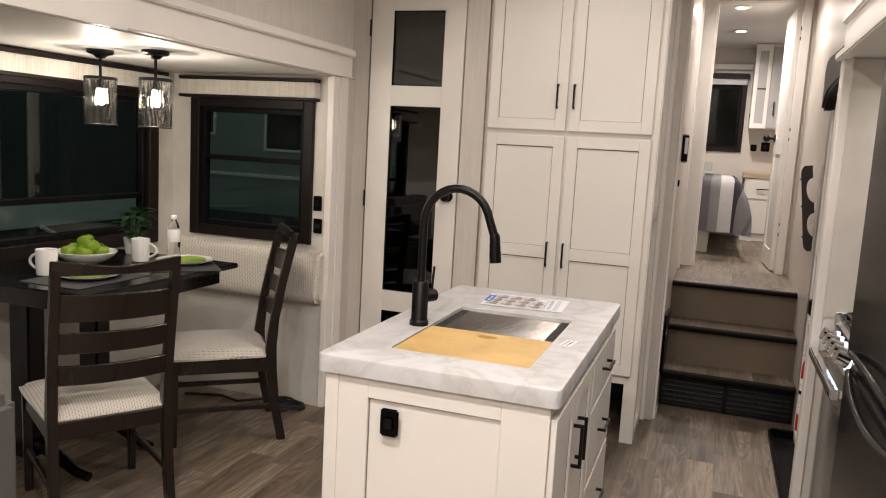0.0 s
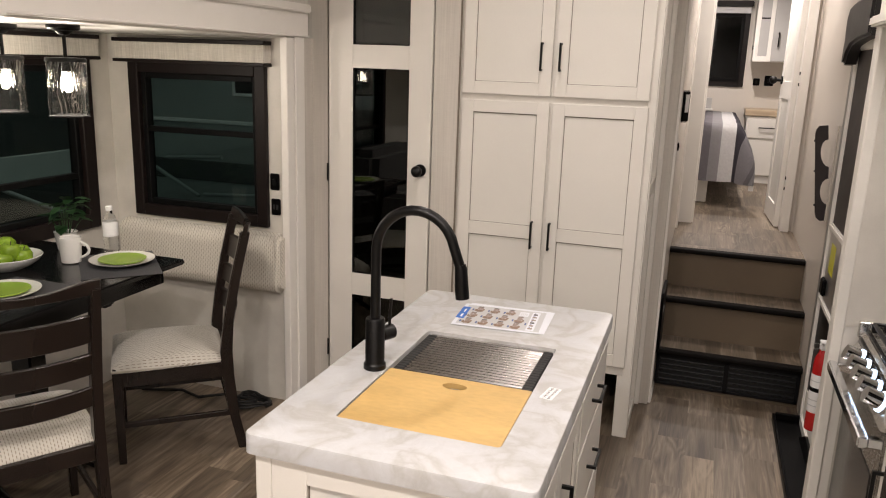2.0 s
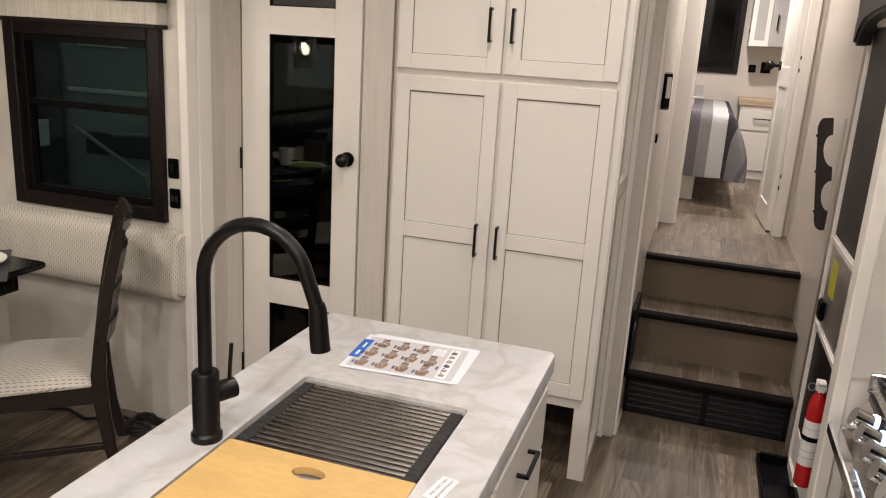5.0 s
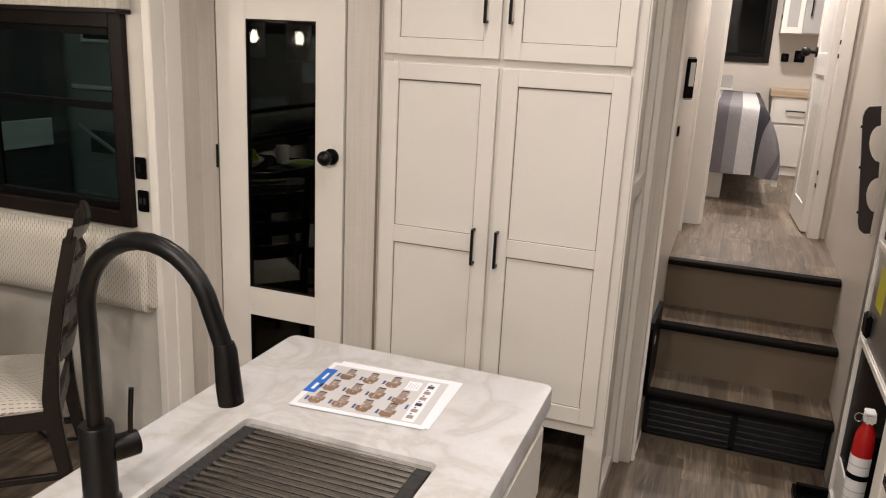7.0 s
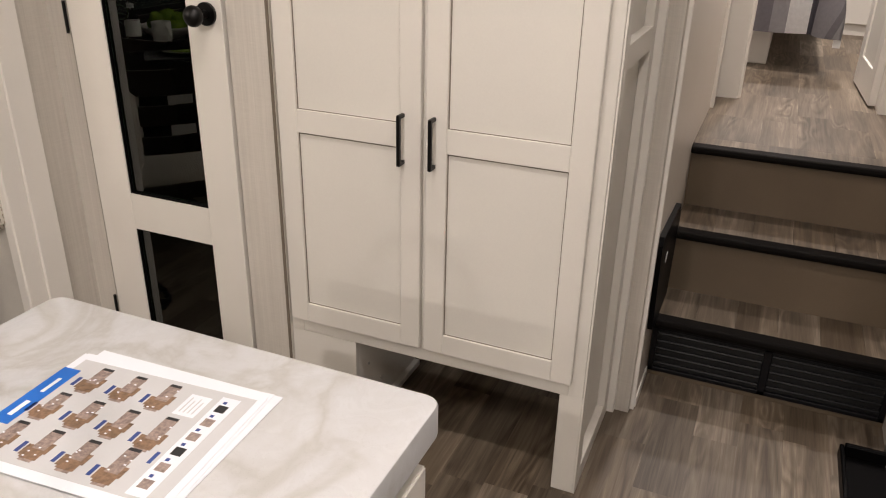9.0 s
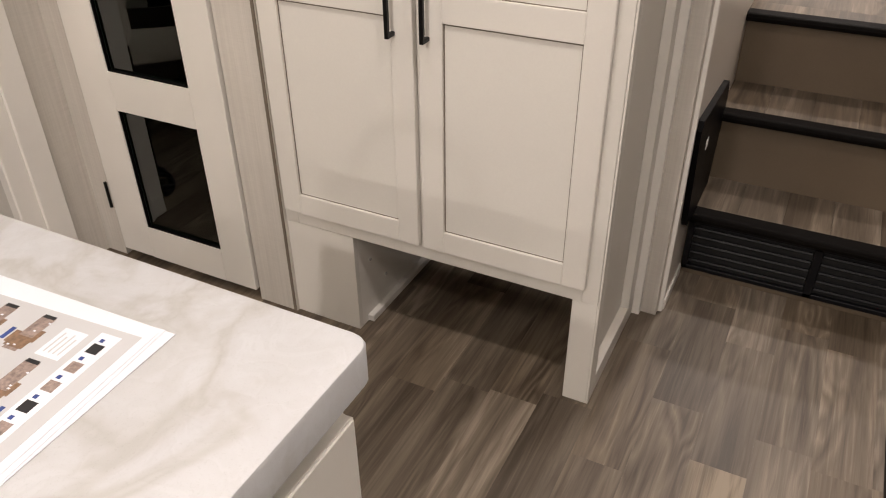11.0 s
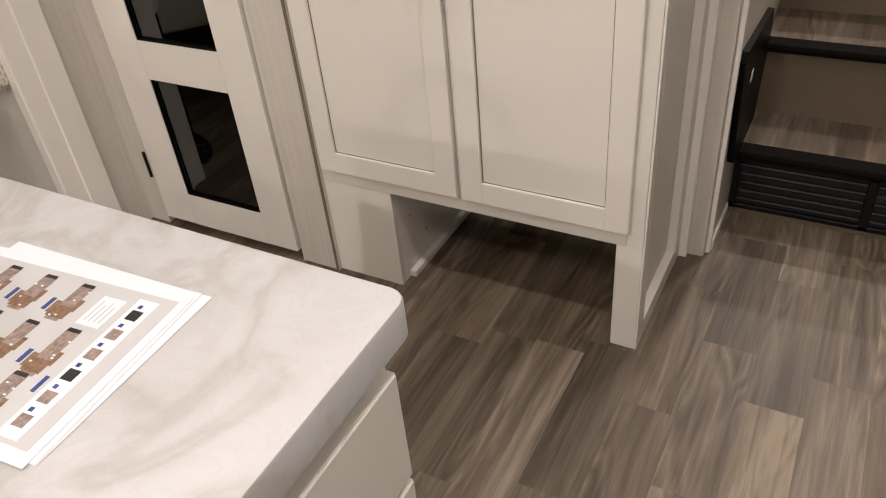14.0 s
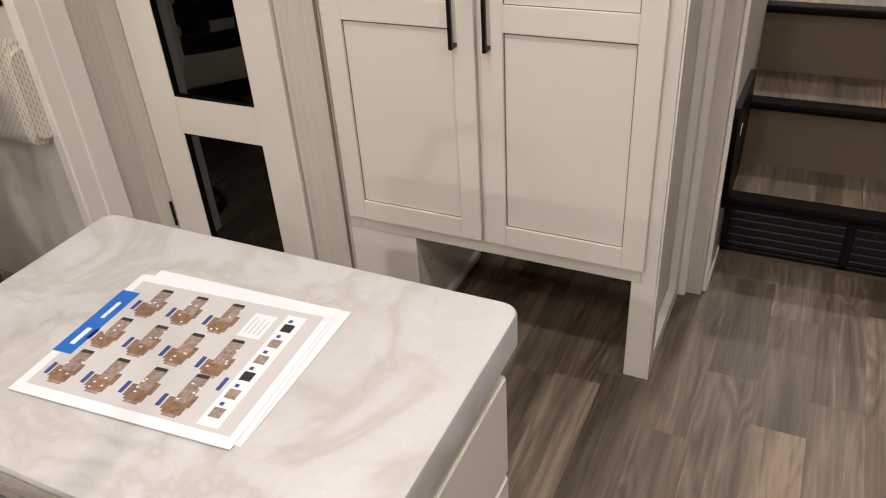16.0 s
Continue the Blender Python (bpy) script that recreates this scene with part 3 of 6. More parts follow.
bm = holed(-1.9, 0.9, 0.6, CEIL, BX[0], BX[1], BX[2], BX[3], 8.8, 8.9, 1)
setting("wall_bedroom_front", bm, HALLWALL, "cream wall behind the bed", "wall")
setting("trim_bedroom_crown", box(B(), -1.9, 0.24, 8.76, 8.80, 2.44, 2.50, 0.006), WHITE, "white trim strip over the bedroom window", "trim")
# kitchen side
setting("wall_kitchen", box(B(), 1.12, 1.25, -2.6, 3.29, -0.1, CEIL), WALL, "light linen wall behind the range", "wall")
bm = B()
box(bm, 0.415, 1.12, 3.235, 3.288, 0.0, 1.895)
box(bm, 0.395, 0.43, 3.222, 3.300, 0.0, 1.90, 0.004)
setting("wall_range_end", bm, CREAM, "cream full-height end panel beside the range", "wall")
setting("wall_range_end_lining", box(B(), 0.43, 1.12, 3.228, 3.236, 0.93, 1.895), SLIDEWALL, "pale mottled wall lining at the range end", "wall")
bm = B()
box(bm, 0.40, 1.12, -0.2, 3.31, 1.90, 2.03)
box(bm, 0.375, 0.42, -0.2, 3.32, 1.893, 1.925, 0.006, 2)
box(bm, 0.385, 0.42, -0.2, 3.315, 2.03, 2.06, 0.006, 2)
box(bm, 0.42, 1.12, -0.2, 3.30, 2.06, CEIL)
setting("trim_kitchen_soffit", bm, WHITE, "white moulded soffit over the kitchen run", "trim")
setting("wall_beyond_kitchen", box(B(), 0.75, 1.12, -2.6, -0.2, 0, CEIL), WALL, "linen wall at the end of the kitchen run", "wall")

# steps
stairs = thing("stairs", pose(0.16, 4.7, 0), "two wood-look steps with dark nosings up to the hall", "stairs", kind="structure")
S = [(4.71, 4.668, 0.235, 4.94), (4.935, 4.897, 0.47, 5.20), (5.195, 5.157, 0.705, 5.30)]
zlo = 0.0
for i, (ry, ny, z, back) in enumerate(S):
    part("riser", box(B(), -0.212, 0.535, ry, ry + 0.02, zlo, z - 0.02), RISER, stairs, "plain brown riser board")
    t = part("tread", box(B(), -0.212, 0.535, ny + 0.02, back, z - 0.022, z - 0.003), SUBFLOOR, stairs, "wood-look step tread")
    bm = B()
    rod(bm, (-0.212, ny + 0.010, z - 0.0105), (0.532, ny + 0.010, z - 0.0105), 0.012, seg=16)
    box(bm, -0.212, 0.532, ny + 0.010, ny + 0.055, z - 0.012, z + 0.0015, 0.001)
    box(bm, -0.212, 0.532, ny - 0.0035, ny + 0.014, z - 0.0235, z - 0.008, 0.003)
    part("nosing", bm, NOSING, stairs, "dark brown rounded nosing")
    x = -0.212
    k = 0
    while x < 0.53:
        w = min(0.13, 0.533 - x)
        pl = part("plank", box(B(), 0.0004, w - 0.0004, 0, back - ny - 0.055, 0, 0.006, 0.0004), TREAD, t, local=True)
        pl.matrix_basis = PLACE[stairs.name].inverted() @ pose(x, ny + 0.055, z - 0.0055)
        x += 0.13
    zlo = z

# glazed closet door
door = thing("door_1", pose(-1.605, 3.985, 0), "cream closet door with three dark glass panels, closed", "door", kind="structure")
L0, L1, T0, T1 = -1.872, -1.332, 0.035, 2.35
GX0, GX1 = -1.743, -1.447
PANES = [(0.148, 0.545), (0.662, 1.698), (1.808, 2.208)]
for a, b in ((L0, GX0), (GX1, L1)):
    part("stile", box(B(), a, b, 3.985, 4.018, T0, T1, 0.0015), CREAM, door)
edges = [T0] + [z for p in PANES for z in p] + [T1]
for a, b in zip(edges[0::2], edges[1::2]):
    part("rail", box(B(), GX0, GX1, 3.9852, 4.018, a, b), CREAM, door)
for a, b in PANES:
    p = part("pane", box(B(), GX0 - 0.005, GX1 + 0.005, 3.999, 4.003, a - 0.005, b + 0.005), DOORPANE, door, "dark glass panel", smooth=0)
    bm = B()
    for q in ((GX0, GX0 + 0.004, a, b), (GX1 - 0.004, GX1, a, b), (GX0, GX1, a, a + 0.004), (GX0, GX1, b - 0.004, b)):
        box(bm, q[0], q[1], 3.989, 3.9985, q[2], q[3])
    part("glazing_bead", bm, BLACKPLASTIC, door)
bm = B()
rod(bm, (-1.378, 3.985, 1.222), (-1.378, 3.977, 1.222), 0.030, seg=28)
rod(bm, (-1.378, 3.978, 1.222), (-1.378, 3.945, 1.222), 0.011, seg=20)
k = part("door_knob", bm, BLACK, door, "round black door knob")
bm = B()
bmesh.ops.create_uvsphere(bm, u_segments=24, v_segments=14, radius=0.0275, matrix=Matrix.Translation((-1.378, 3.930, 1.222)) @ Matrix.Diagonal((1, 0.8, 1, 1)))
part("knob_ball", bm, BLACK, k)
for z in (0.235, 1.178, 2.115):
    bm = B()
    rod(bm, (-1.8785, 3.981, z - 0.045), (-1.8785, 3.981, z + 0.045), 0.005, seg=12)
    part("hinge", bm, BLACK, door, "black butt hinge")

# window_1 and window_2 of the dinette, bedroom window
def window(name, m, w, h, border, rail, label, pane):
    """Local x across, z up, the room's face at y = 0 towards -y."""
    th = thing(name, m, label, "window", kind="structure")
    bm = B()
    d = 0.025
    for q in ((0, border, 0, h), (w - border, w, 0, h), (border, w - border, 0, border), (border, w - border, h - border, h)):
        box(bm, q[0], q[1], -d, 0.03, q[2], q[3], 0.004)
    fr = part("window_frame", bm, FRAMEBROWN, th, "dark brown window frame", local=True)
    bm = B()
    b2 = border + 0.028
    for q in ((border, b2, border, h - border), (w - b2, w - border, border, h - border), (b2, w - b2, border, b2), (b2, w - b2, h - b2, h - border)):
        box(bm, q[0], q[1], 0.0, 0.05, q[2], q[3], 0.003)
    if rail:
        box(bm, b2, w - b2, 0.005, 0.045, rail - 0.014, rail + 0.014, 0.003)
        box(bm, w * 0.36, w * 0.52, -0.002, 0.006, rail - 0.005, rail + 0.006, 0.002)
    part("sash", bm, SASH, fr, "black inner sash", local=True)
    part("pane", box(B(), border, w - border, 0.032, 0.037, border, h - border), pane, th, "dark night-time window glass", local=True, smooth=0)
    return th


window("window_1", pose(EW[0], 3.745, EW[2]), EW[1] - EW[0], EW[3] - EW[2], 0.058, 0.445, "dark brown framed sliding window over the wall cushion", PANE)
window("window_2", pose(-3.0, BW[0], BW[2], 0, 0, 90), BW[1] - BW[0], BW[3] - BW[2], 0.075, 0.27, "wide dark brown framed picture window beside the table", PANE)
window("window_3", pose(BX[0], 8.8, BX[2]), BX[1] - BX[0], BX[3] - BX[2], 0.05, 0, "dark framed bedroom window behind the bed", BEDPANE)


def valance(m, w, label, deep=0.068):
    th = thing("window_valance", m, label, "valance")
    bm = B()
    box(bm, 0, w, -deep, -0.002, 0.016, 0.098, 0.003)
    part("fabric_box", bm, VALANCE, th, "cream woven fabric", local=True)
    bm = B()
    box(bm, -0.004, w + 0.004, -deep - 0.007, -0.002, 0.098, 0.117, 0.003)
    part("top_band", bm, FRAMEBROWN, th, "dark brown band", local=True)
    bm = B()
    box(bm, -0.004, w + 0.004, -deep - 0.007, -0.002, 0.0, 0.016, 0.003)
    part("bottom_band", bm, FRAMEBROWN, th, "dark brown band", local=True)
    return th


valance(pose(-2.905, 3.745, 1.690), 0.855, "cream fabric window valance with dark brown bands above the end window")
valance(pose(-3.0, 0.6, 1.695, 0, 0, 90), 3.01, "long cream fabric valance with dark brown bands above the picture window")
bm = B()
roll = thing("roller_shade", pose(-0.28, 8.78, 2.33), "white roller shade with a dark head box, rolled up", "window shade")
part("head_box", box(B(), -0.77, 0.215, 8.71, 8.798, 2.345, 2.40, 0.008, 2), FRAMEBROWN, roll, "dark head box")
part("shade_fabric", box(B(), -0.74, 0.20, 8.745, 8.765, 2.285, 2.35, 0.004), LABELWHITE, roll)

# ceiling downlights
first = thing("ceiling_downlight", pose(PUCKS[0][0], PUCKS[0][1], CEIL), "small round recessed ceiling downlight, lit", "ceiling light", "ceiling downlights")
part("bezel", lathe(B(), [(0.05, 0.0), (0.066, -0.001), (0.068, -0.006), (0.055, -0.012), (0.05, -0.010)], 28), WHITE, first, "white bezel", local=True)
part("lens", lathe(B(), [(0.049, -0.002), (0.049, -0.009), (0.03, -0.012)], 24), PUCKGLASS, first, "glowing lens", local=True)
for px, py in PUCKS[1:]:
    copy_thing(first, pose(px, py, CEIL))

# ---- pantry ----
pantry = thing("pantry_cabinet", pose(-0.745, 4.2, 0), "tall cream shaker pantry cabinet with four doors and black pulls", "cabinet")
for nm, q in (("end_board", (-1.19, -1.172, 4.025, 4.43, 0.33, 2.66)), ("end_board", (-0.332, -0.315, 4.025, 4.43, 0.33, 2.66)), ("bottom_board", (-1.172, -0.3325, 4.025, 4.43, 0.325, 0.345)), ("back_board", (-1.172, -0.3325, 4.41, 4.43, 0.345, 2.66)), ("top_board", (-1.172, -0.3325, 4.025, 4.41, 2.62, 2.66))):
    part(nm, box(B(), *q), CREAM, pantry)
# Strip painting the shadow gap between wall and pantry.
setting("trim_pantry_gap", box(B(), -1.201, -1.1925, 3.992, 3.9955, 0, CEIL), SHADOWLINE, "dark strip for the shadow in the joint beside the pantry", "trim")
bm = B()
box(bm, -1.192, -1.15, 4.0045, 4.024, 0.315, 2.66, 0.0015)
box(bm, -0.335, -0.296, 4.0045, 4.024, 0.315, 2.66, 0.0015)
box(bm, -1.15, -0.335, 4.005, 4.024, 0.315, 0.385, 0.0015)
box(bm, -1.15, -0.335, 4.005, 4.024, 1.555, 1.625, 0.0015)
box(bm, -0.80, -0.715, 4.0052, 4.024, 0.385, 1.555)
box(bm, -0.80, -0.715, 4.0052, 4.024, 1.625, 2.66)
box(bm, -1.15, -0.335, 4.005, 4.024, 2.56, 2.66)
part("face_frame", bm, CREAM, pantry)
lo, hi = [(0.059, 0.575), (0.637, 1.158)], [(0.057, 0.90)]
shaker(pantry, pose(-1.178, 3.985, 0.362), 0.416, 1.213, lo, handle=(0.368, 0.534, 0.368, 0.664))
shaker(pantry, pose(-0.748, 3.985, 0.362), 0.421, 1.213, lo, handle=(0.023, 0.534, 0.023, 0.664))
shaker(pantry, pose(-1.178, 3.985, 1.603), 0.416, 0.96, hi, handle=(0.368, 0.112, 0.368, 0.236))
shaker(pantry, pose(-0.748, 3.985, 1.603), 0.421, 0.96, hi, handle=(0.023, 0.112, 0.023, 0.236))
part("kick_panel", box(B(), -1.19, -0.975, 4.005, 4.023, 0.0, 0.3145), CREAM, pantry, "cream kick panel")
part("kick_side", box(B(), -0.993, -0.975, 4.023, 4.42, 0.0, 0.325), WHITE, pantry)
bm = B()
box(bm, -0.975, -0.955, 4.05, 4.42, 0.0, 0.022, 0.002)
part("floor_cleat", bm, WHITE, pantry)
for y, z in ((4.08, 0.20), (4.16, 0.10)):
    part("screw_cap", rod(B(), (-0.976, y, z), (-0.972, y, z), 0.005, seg=10), GREYDOOR, pantry)
part("leg", box(B(), -0.358, -0.295, 4.0042, 4.028, 0.0, 0.318, 0.0015), CREAM, pantry, "cream front leg of the cabinet")
bm = B()
box(bm, -0.3145, -0.290, 4.0285, 4.058, 0.0, 2.66, 0.0015)
box(bm, -0.295, -0.290, 4.0045, 4.0284, 0.0, 2.66, 0.001)
box(bm, -0.3145, -0.290, 4.37, 4.43, 0.0, 2.66, 0.0015)
for a, b in ((0.0, 0.055), (1.165, 1.225), (2.58, 2.66)):
    box(bm, -0.3145, -0.2905, 4.058, 4.37, a, b, 0.0012)
part("side_frame", bm, CREAM, pantry, "framed cream end panel")
part("side_panel", box(B(), -0.332, -0.315, 4.03, 4.43, 0.0, 0.3295), CREAM, pantry)
bm = B()
box(bm, -0.295, -0.268, 4.425, 4.447, 0.0, CEIL, 0.002)
setting("trim_pantry_filler", bm, WHITE, "narrow white filler strip beside the pantry", "trim")

# ---- island ----
island = thing("kitchen_island", pose(-0.64, 2.44, 0), "cream shaker kitchen island cabinet under a white worktop", "cabinet")
IX0, IX1, IY0, IY1, IZ = -0.964, -0.339, 1.868, 3.052, 0.8655
bm = B()
box(bm, IX0, IX1, IY0, IY1, 0.09, IZ, 0.002)
box(bm, IX0 + 0.03, IX1 - 0.07, IY0 + 0.03, IY1 - 0.03, 0.0, 0.10)
part("body", bm, CREAM, island)
bm = B()
box(bm, IX0 - 0.004, IX0 + 0.036, IY0 - 0.016, IY0, 0.0, IZ, 0.002)
box(bm, IX0 + 0.036, IX0 + 0.125, IY0 - 0.012, IY0, 0.0, IZ, 0.0015)
box(bm, IX1 - 0.125, IX1 + 0.002, IY0 - 0.012, IY0, 0.0, IZ, 0.0015)
box(bm, IX0 + 0.125, IX1 - 0.125, IY0 - 0.0118, IY0, 0.806, IZ, 0.0015)
box(bm, IX0 + 0.125, IX1 - 0.125, IY0 - 0.0118, IY0, 0.0, 0.14, 0.0015)
part("end_frame", bm, CREAM, island, "shaker frame on the island end")
# Painted shadow along the top and left of the island's end panel.
bm = B()
box(bm, IX0 + 0.125, IX1 - 0.125, IY0 - 0.003, IY0 - 0.001, 0.8025, 0.806)
box(bm, IX0 + 0.125, IX0 + 0.1275, IY0 - 0.003, IY0 - 0.001, 0.14, 0.806)
part("panel_shadow_line", bm, SHADOWLINE, island)
FX = -0.320
m = pose(FX, 1.868, 0.10, 0, 0, 90)
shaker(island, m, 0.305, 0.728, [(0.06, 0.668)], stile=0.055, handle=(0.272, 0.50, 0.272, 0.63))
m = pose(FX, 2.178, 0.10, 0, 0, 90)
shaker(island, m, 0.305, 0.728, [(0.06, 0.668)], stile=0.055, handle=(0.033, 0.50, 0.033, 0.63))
for z0, z1 in ((0.10, 0.375), (0.385, 0.645), (0.655, 0.828)):
    m = pose(FX, 2.50, z0, 0, 0, 90)
    bm = box(B(), 0, 0.545, 0, 0.019, 0, z1 - z0, 0.003, 2, m)
    d = part("drawer_front", bm, CREAM, island)
    bar_pull(d, m, 0.205, (z1 - z0) * 0.52, 0.335, (z1 - z0) * 0.52)
sw = thing("power_outlet", pose(-0.768, 1.845, 0.75), "black rounded rocker switch set in the island end", "switch")
bm = box(B(), -0.795, -0.742, 1.8405, 1.851, 0.712, 0.790, 0.012, 3)
part("plate", bm, BLACKPLASTIC, sw)
part("rocker", box(B(), -0.783, -0.754, 1.835, 1.842, 0.733, 0.769, 0.004, 2), BLACK, sw)
# worktop with the sink opening
WX0, WX1, WY0, WY1, WZ0, WZ1 = -0.992, -0.312, 1.838, 3.080, 0.866, 0.915
SX0, SX1, SY0, SY1 = -0.838, -0.430, 1.993, 2.652
bm = B()
outer = []
R = 0.022
for cx, cy, a0 in ((WX1 - R, WY1 - R, 0), (WX0 + R, WY1 - R, 90), (WX0 + R, WY0 + R, 180), (WX1 - R, WY0 + R, 270)):
    for k in range(5):
        a = radians(a0 + 22.5 * k)
        outer.append((cx + R * math.cos(a), cy + R * math.sin(a)))
inner = []
r2 = 0.012
for cx, cy, a0 in ((SX1 - r2, SY1 - r2, 0), (SX0 + r2, SY1 - r2, 90), (SX0 + r2, SY0 + r2, 180), (SX1 - r2, SY0 + r2, 270)):
    for k in range(5):
        a = radians(a0 + 22.5 * k)
        inner.append((cx + r2 * math.cos(a), cy + r2 * math.sin(a)))
E_ = 0.005
rows = [[(x, y, WZ0) for x, y in inner], [(x, y, WZ0) for x, y in outer]]
def shrink(p, e):
    cx, cy = (WX0 + WX1) / 2, (WY0 + WY1) / 2
    hx, hy = (WX1 - WX0) / 2, (WY1 - WY0) / 2
    return (cx + (p[0] - cx) * (hx - e) / hx, cy + (p[1] - cy) * (hy - e) / hy)
rows.append([(x, y, WZ1 - E_) for x, y in outer])
rows.append([(*shrink(p, E_ * 0.3), WZ1 - E_ * 0.3) for p in outer])
rows.append([(*shrink(p, E_), WZ1) for p in outer])
rows.append([(x, y, WZ1) for x, y in inner])
rings = [[bm.verts.new(p) for p in r] for r in rows]
rings.append(rings[0])
for a, b in zip(rings, rings[1:]):
    for k in range(20):
        bm.faces.new((a[k], a[(k + 1) % 20], b[(k + 1) % 20], b[k]))
single("worktop", bm, MARBLE, "white marbled solid-surface worktop with rounded corners on the island", "worktop", smooth=30)
sink = thing("sink", pose(-0.626, 2.306, 0.70), "undermounted stainless steel workstation sink", "sink")
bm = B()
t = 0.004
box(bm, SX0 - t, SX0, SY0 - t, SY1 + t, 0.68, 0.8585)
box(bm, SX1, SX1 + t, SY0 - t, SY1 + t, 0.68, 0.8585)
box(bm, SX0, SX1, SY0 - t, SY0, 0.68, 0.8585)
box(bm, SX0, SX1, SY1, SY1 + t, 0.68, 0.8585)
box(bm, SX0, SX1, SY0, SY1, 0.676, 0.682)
part("bowl", bm, SHADEDBOWL, sink)
bm = B()
box(bm, SX0, SX0 + 0.012, SY0, SY1, 0.887, 0.8950)
box(bm, SX1 - 0.012, SX1, SY0, SY1, 0.887, 0.8950)
box(bm, SX0 + 0.012, SX1 - 0.012, SY1 - 0.014, SY1 - 0.001, 0.887, 0.9050)
part("ledge", bm, STEEL, sink, "stainless ledge inside the rim")
part("drain", lathe(B(), [(0.045, 0.683), (0.045, 0.686), (0.03, 0.684)], 24, (-0.626, 2.306, 0)), DARKSTEEL, sink)
bm = B()
ring_o = []
for k in range(24):
    a = 2 * math.pi * (k + 0.5) / 24
    q = max(abs(math.cos(a)), abs(math.sin(a)))
    cx, cy = math.cos(a) / q, math.sin(a) / q
    if k % 6 in (2, 3):
        cx, cy = math.copysign(1 if k % 6 == (2 if k % 12 < 6 else 3) else 0.985, cx), math.copysign(0.985 if k % 6 == (2 if k % 12 < 6 else 3) else 1, cy)
    ring_o.append((-0.634 + 0.201 * cx, 2.1625 + 0.166 * cy))
ring_h = [(-0.630 + 0.034 * math.cos(2 * math.pi * (k + 0.5) / 24), 2.277 + 0.020 * math.sin(2 * math.pi * (k + 0.5) / 24)) for k in range(24)]
lay = [[bm.verts.new((x, y, z)) for x, y in r] for r, z in ((ring_h, 0.8960), (ring_o, 0.8960), (ring_o, 0.9115), (ring_h, 0.9115))]
lay.append(lay[0])
for a, b in zip(lay, lay[1:]):
    for k in range(24):
        bm.faces.new((a[k], a[(k + 1) % 24], b[(k + 1) % 24], b[k]))
single("cutting_board", bm, BAMBOO, "light bamboo cutting board with an oval finger hole over the sink", "cutting board", smooth=20)
rack = thing("drying_rack", pose(-0.626, 2.46, 0.8960), "roll-up stainless drying rack with black end grips over the sink", "drying rack")
n = 17
for i in range(n):
    y = 2.337 + (2.626 - 2.337) * i / (n - 1)
    bm = rod(B(), (-0.824, y, 0.9025), (-0.444, y, 0.9025), 0.0056, seg=16)
    part("rod", bm, RODSTEEL, rack)
    for x0 in (-0.832, -0.466):
        part("grip", box(B(), x0, x0 + 0.030, y - 0.0082, y + 0.0082, 0.8955, 0.9095, 0.003), RUBBER, rack, "black rubber grip")
# faucet
fa = thing("kitchen_faucet", pose(-0.872, 2.305, 0.915), "matt black gooseneck pull-down kitchen faucet", "faucet")
bx, by = -0.872, 2.305
part("base", lathe(B(), [(0.031, 0.9152), (0.031, 0.928), (0.028, 0.932), (0.0265, 0.935), (0.0265, 1.056), (0.024, 1.060)], 32, (bx, by, 0)), BLACK, fa)
pts = [(bx, by, 1.06), (bx, by, 1.16), (bx, by, 1.252)]
rr = 0.108
for k in range(1, 15):
    a = math.pi * (1 - k / 14 * 0.93)
    pts.append((bx + rr + rr * math.cos(a), by + 0.012 * k / 14, 1.252 + rr * 1.05 * math.sin(a)))
pts.append((-0.640, by + 0.013, 1.225))
part("spout", tube(B(), pts, 0.0135, 18), BLACK, fa, "curved black spout tube")
bm = B()
tube(bm, [(-0.6405, by + 0.013, 1.232), (-0.638, by + 0.013, 1.222), (-0.634, by + 0.014, 1.165), (-0.631, by + 0.014, 1.142)], 0.017, 20, [0.0145, 0.0165, 0.0185, 0.0185])
box(bm, -0.631, -0.622, by + 0.006, by + 0.022, 1.165, 1.205, 0.003)
part("spray_head", bm, BLACK, fa, "black pull-down spray head")
d = Vector((0.42, 0.9, 0)).normalized()
c = Vector((bx, by, 1.008))
bm = rod(B(), c + d * 0.02, c + d * 0.062, 0.021, seg=28)
part("valve", bm, BLACK, fa)
bm = B()
e = c + d * 0.052
tube(bm, [e + Vector((0, 0, 0.012)), e + Vector((0, 0, 0.05)) + d * 0.002, e + Vector((0, 0, 0.095)) + d * 0.006], 0.0042, 10)
part("lever", bm, BLACK, fa, "thin upright lever")
NOTE = pose(-0.384, 2.325, 0.9152, 0, 0, 80)
note = thing("notice_label", NOTE, "small white printed notice stuck on the worktop", "label")
part("paper", box(B(), -0.039, 0.039, -0.017, 0.017, 0, 0.0006), LABELWHITE, note, local=True)


def lettering(words, size, m, parent, material):
    """A line of raised print, as a mesh, centred on m."""
    cu = bpy.data.curves.new("print", "FONT")
    cu.body, cu.size, cu.align_x, cu.align_y, cu.extrude = words, size, "CENTER", "CENTER", 0.0001
    tmp = bpy.data.objects.new("print", cu)
    me = bpy.data.meshes.new_from_object(tmp)
    bpy.data.objects.remove(tmp)
    bpy.data.curves.remove(cu)
    bm = B()
    bm.from_mesh(me)
    bpy.data.meshes.remove(me)
    bm.transform(m)
    return part("printed_line", bm, material, parent, "black printed words", local=True, smooth=0)


lettering("THIS UNIT HAS", 0.0098, pose(0, 0.006, 0.0008), note, PRINTBLACK)
lettering("BEEN WINTERIZED", 0.0082, pose(0, -0.007, 0.0008), note, PRINTBLACK)

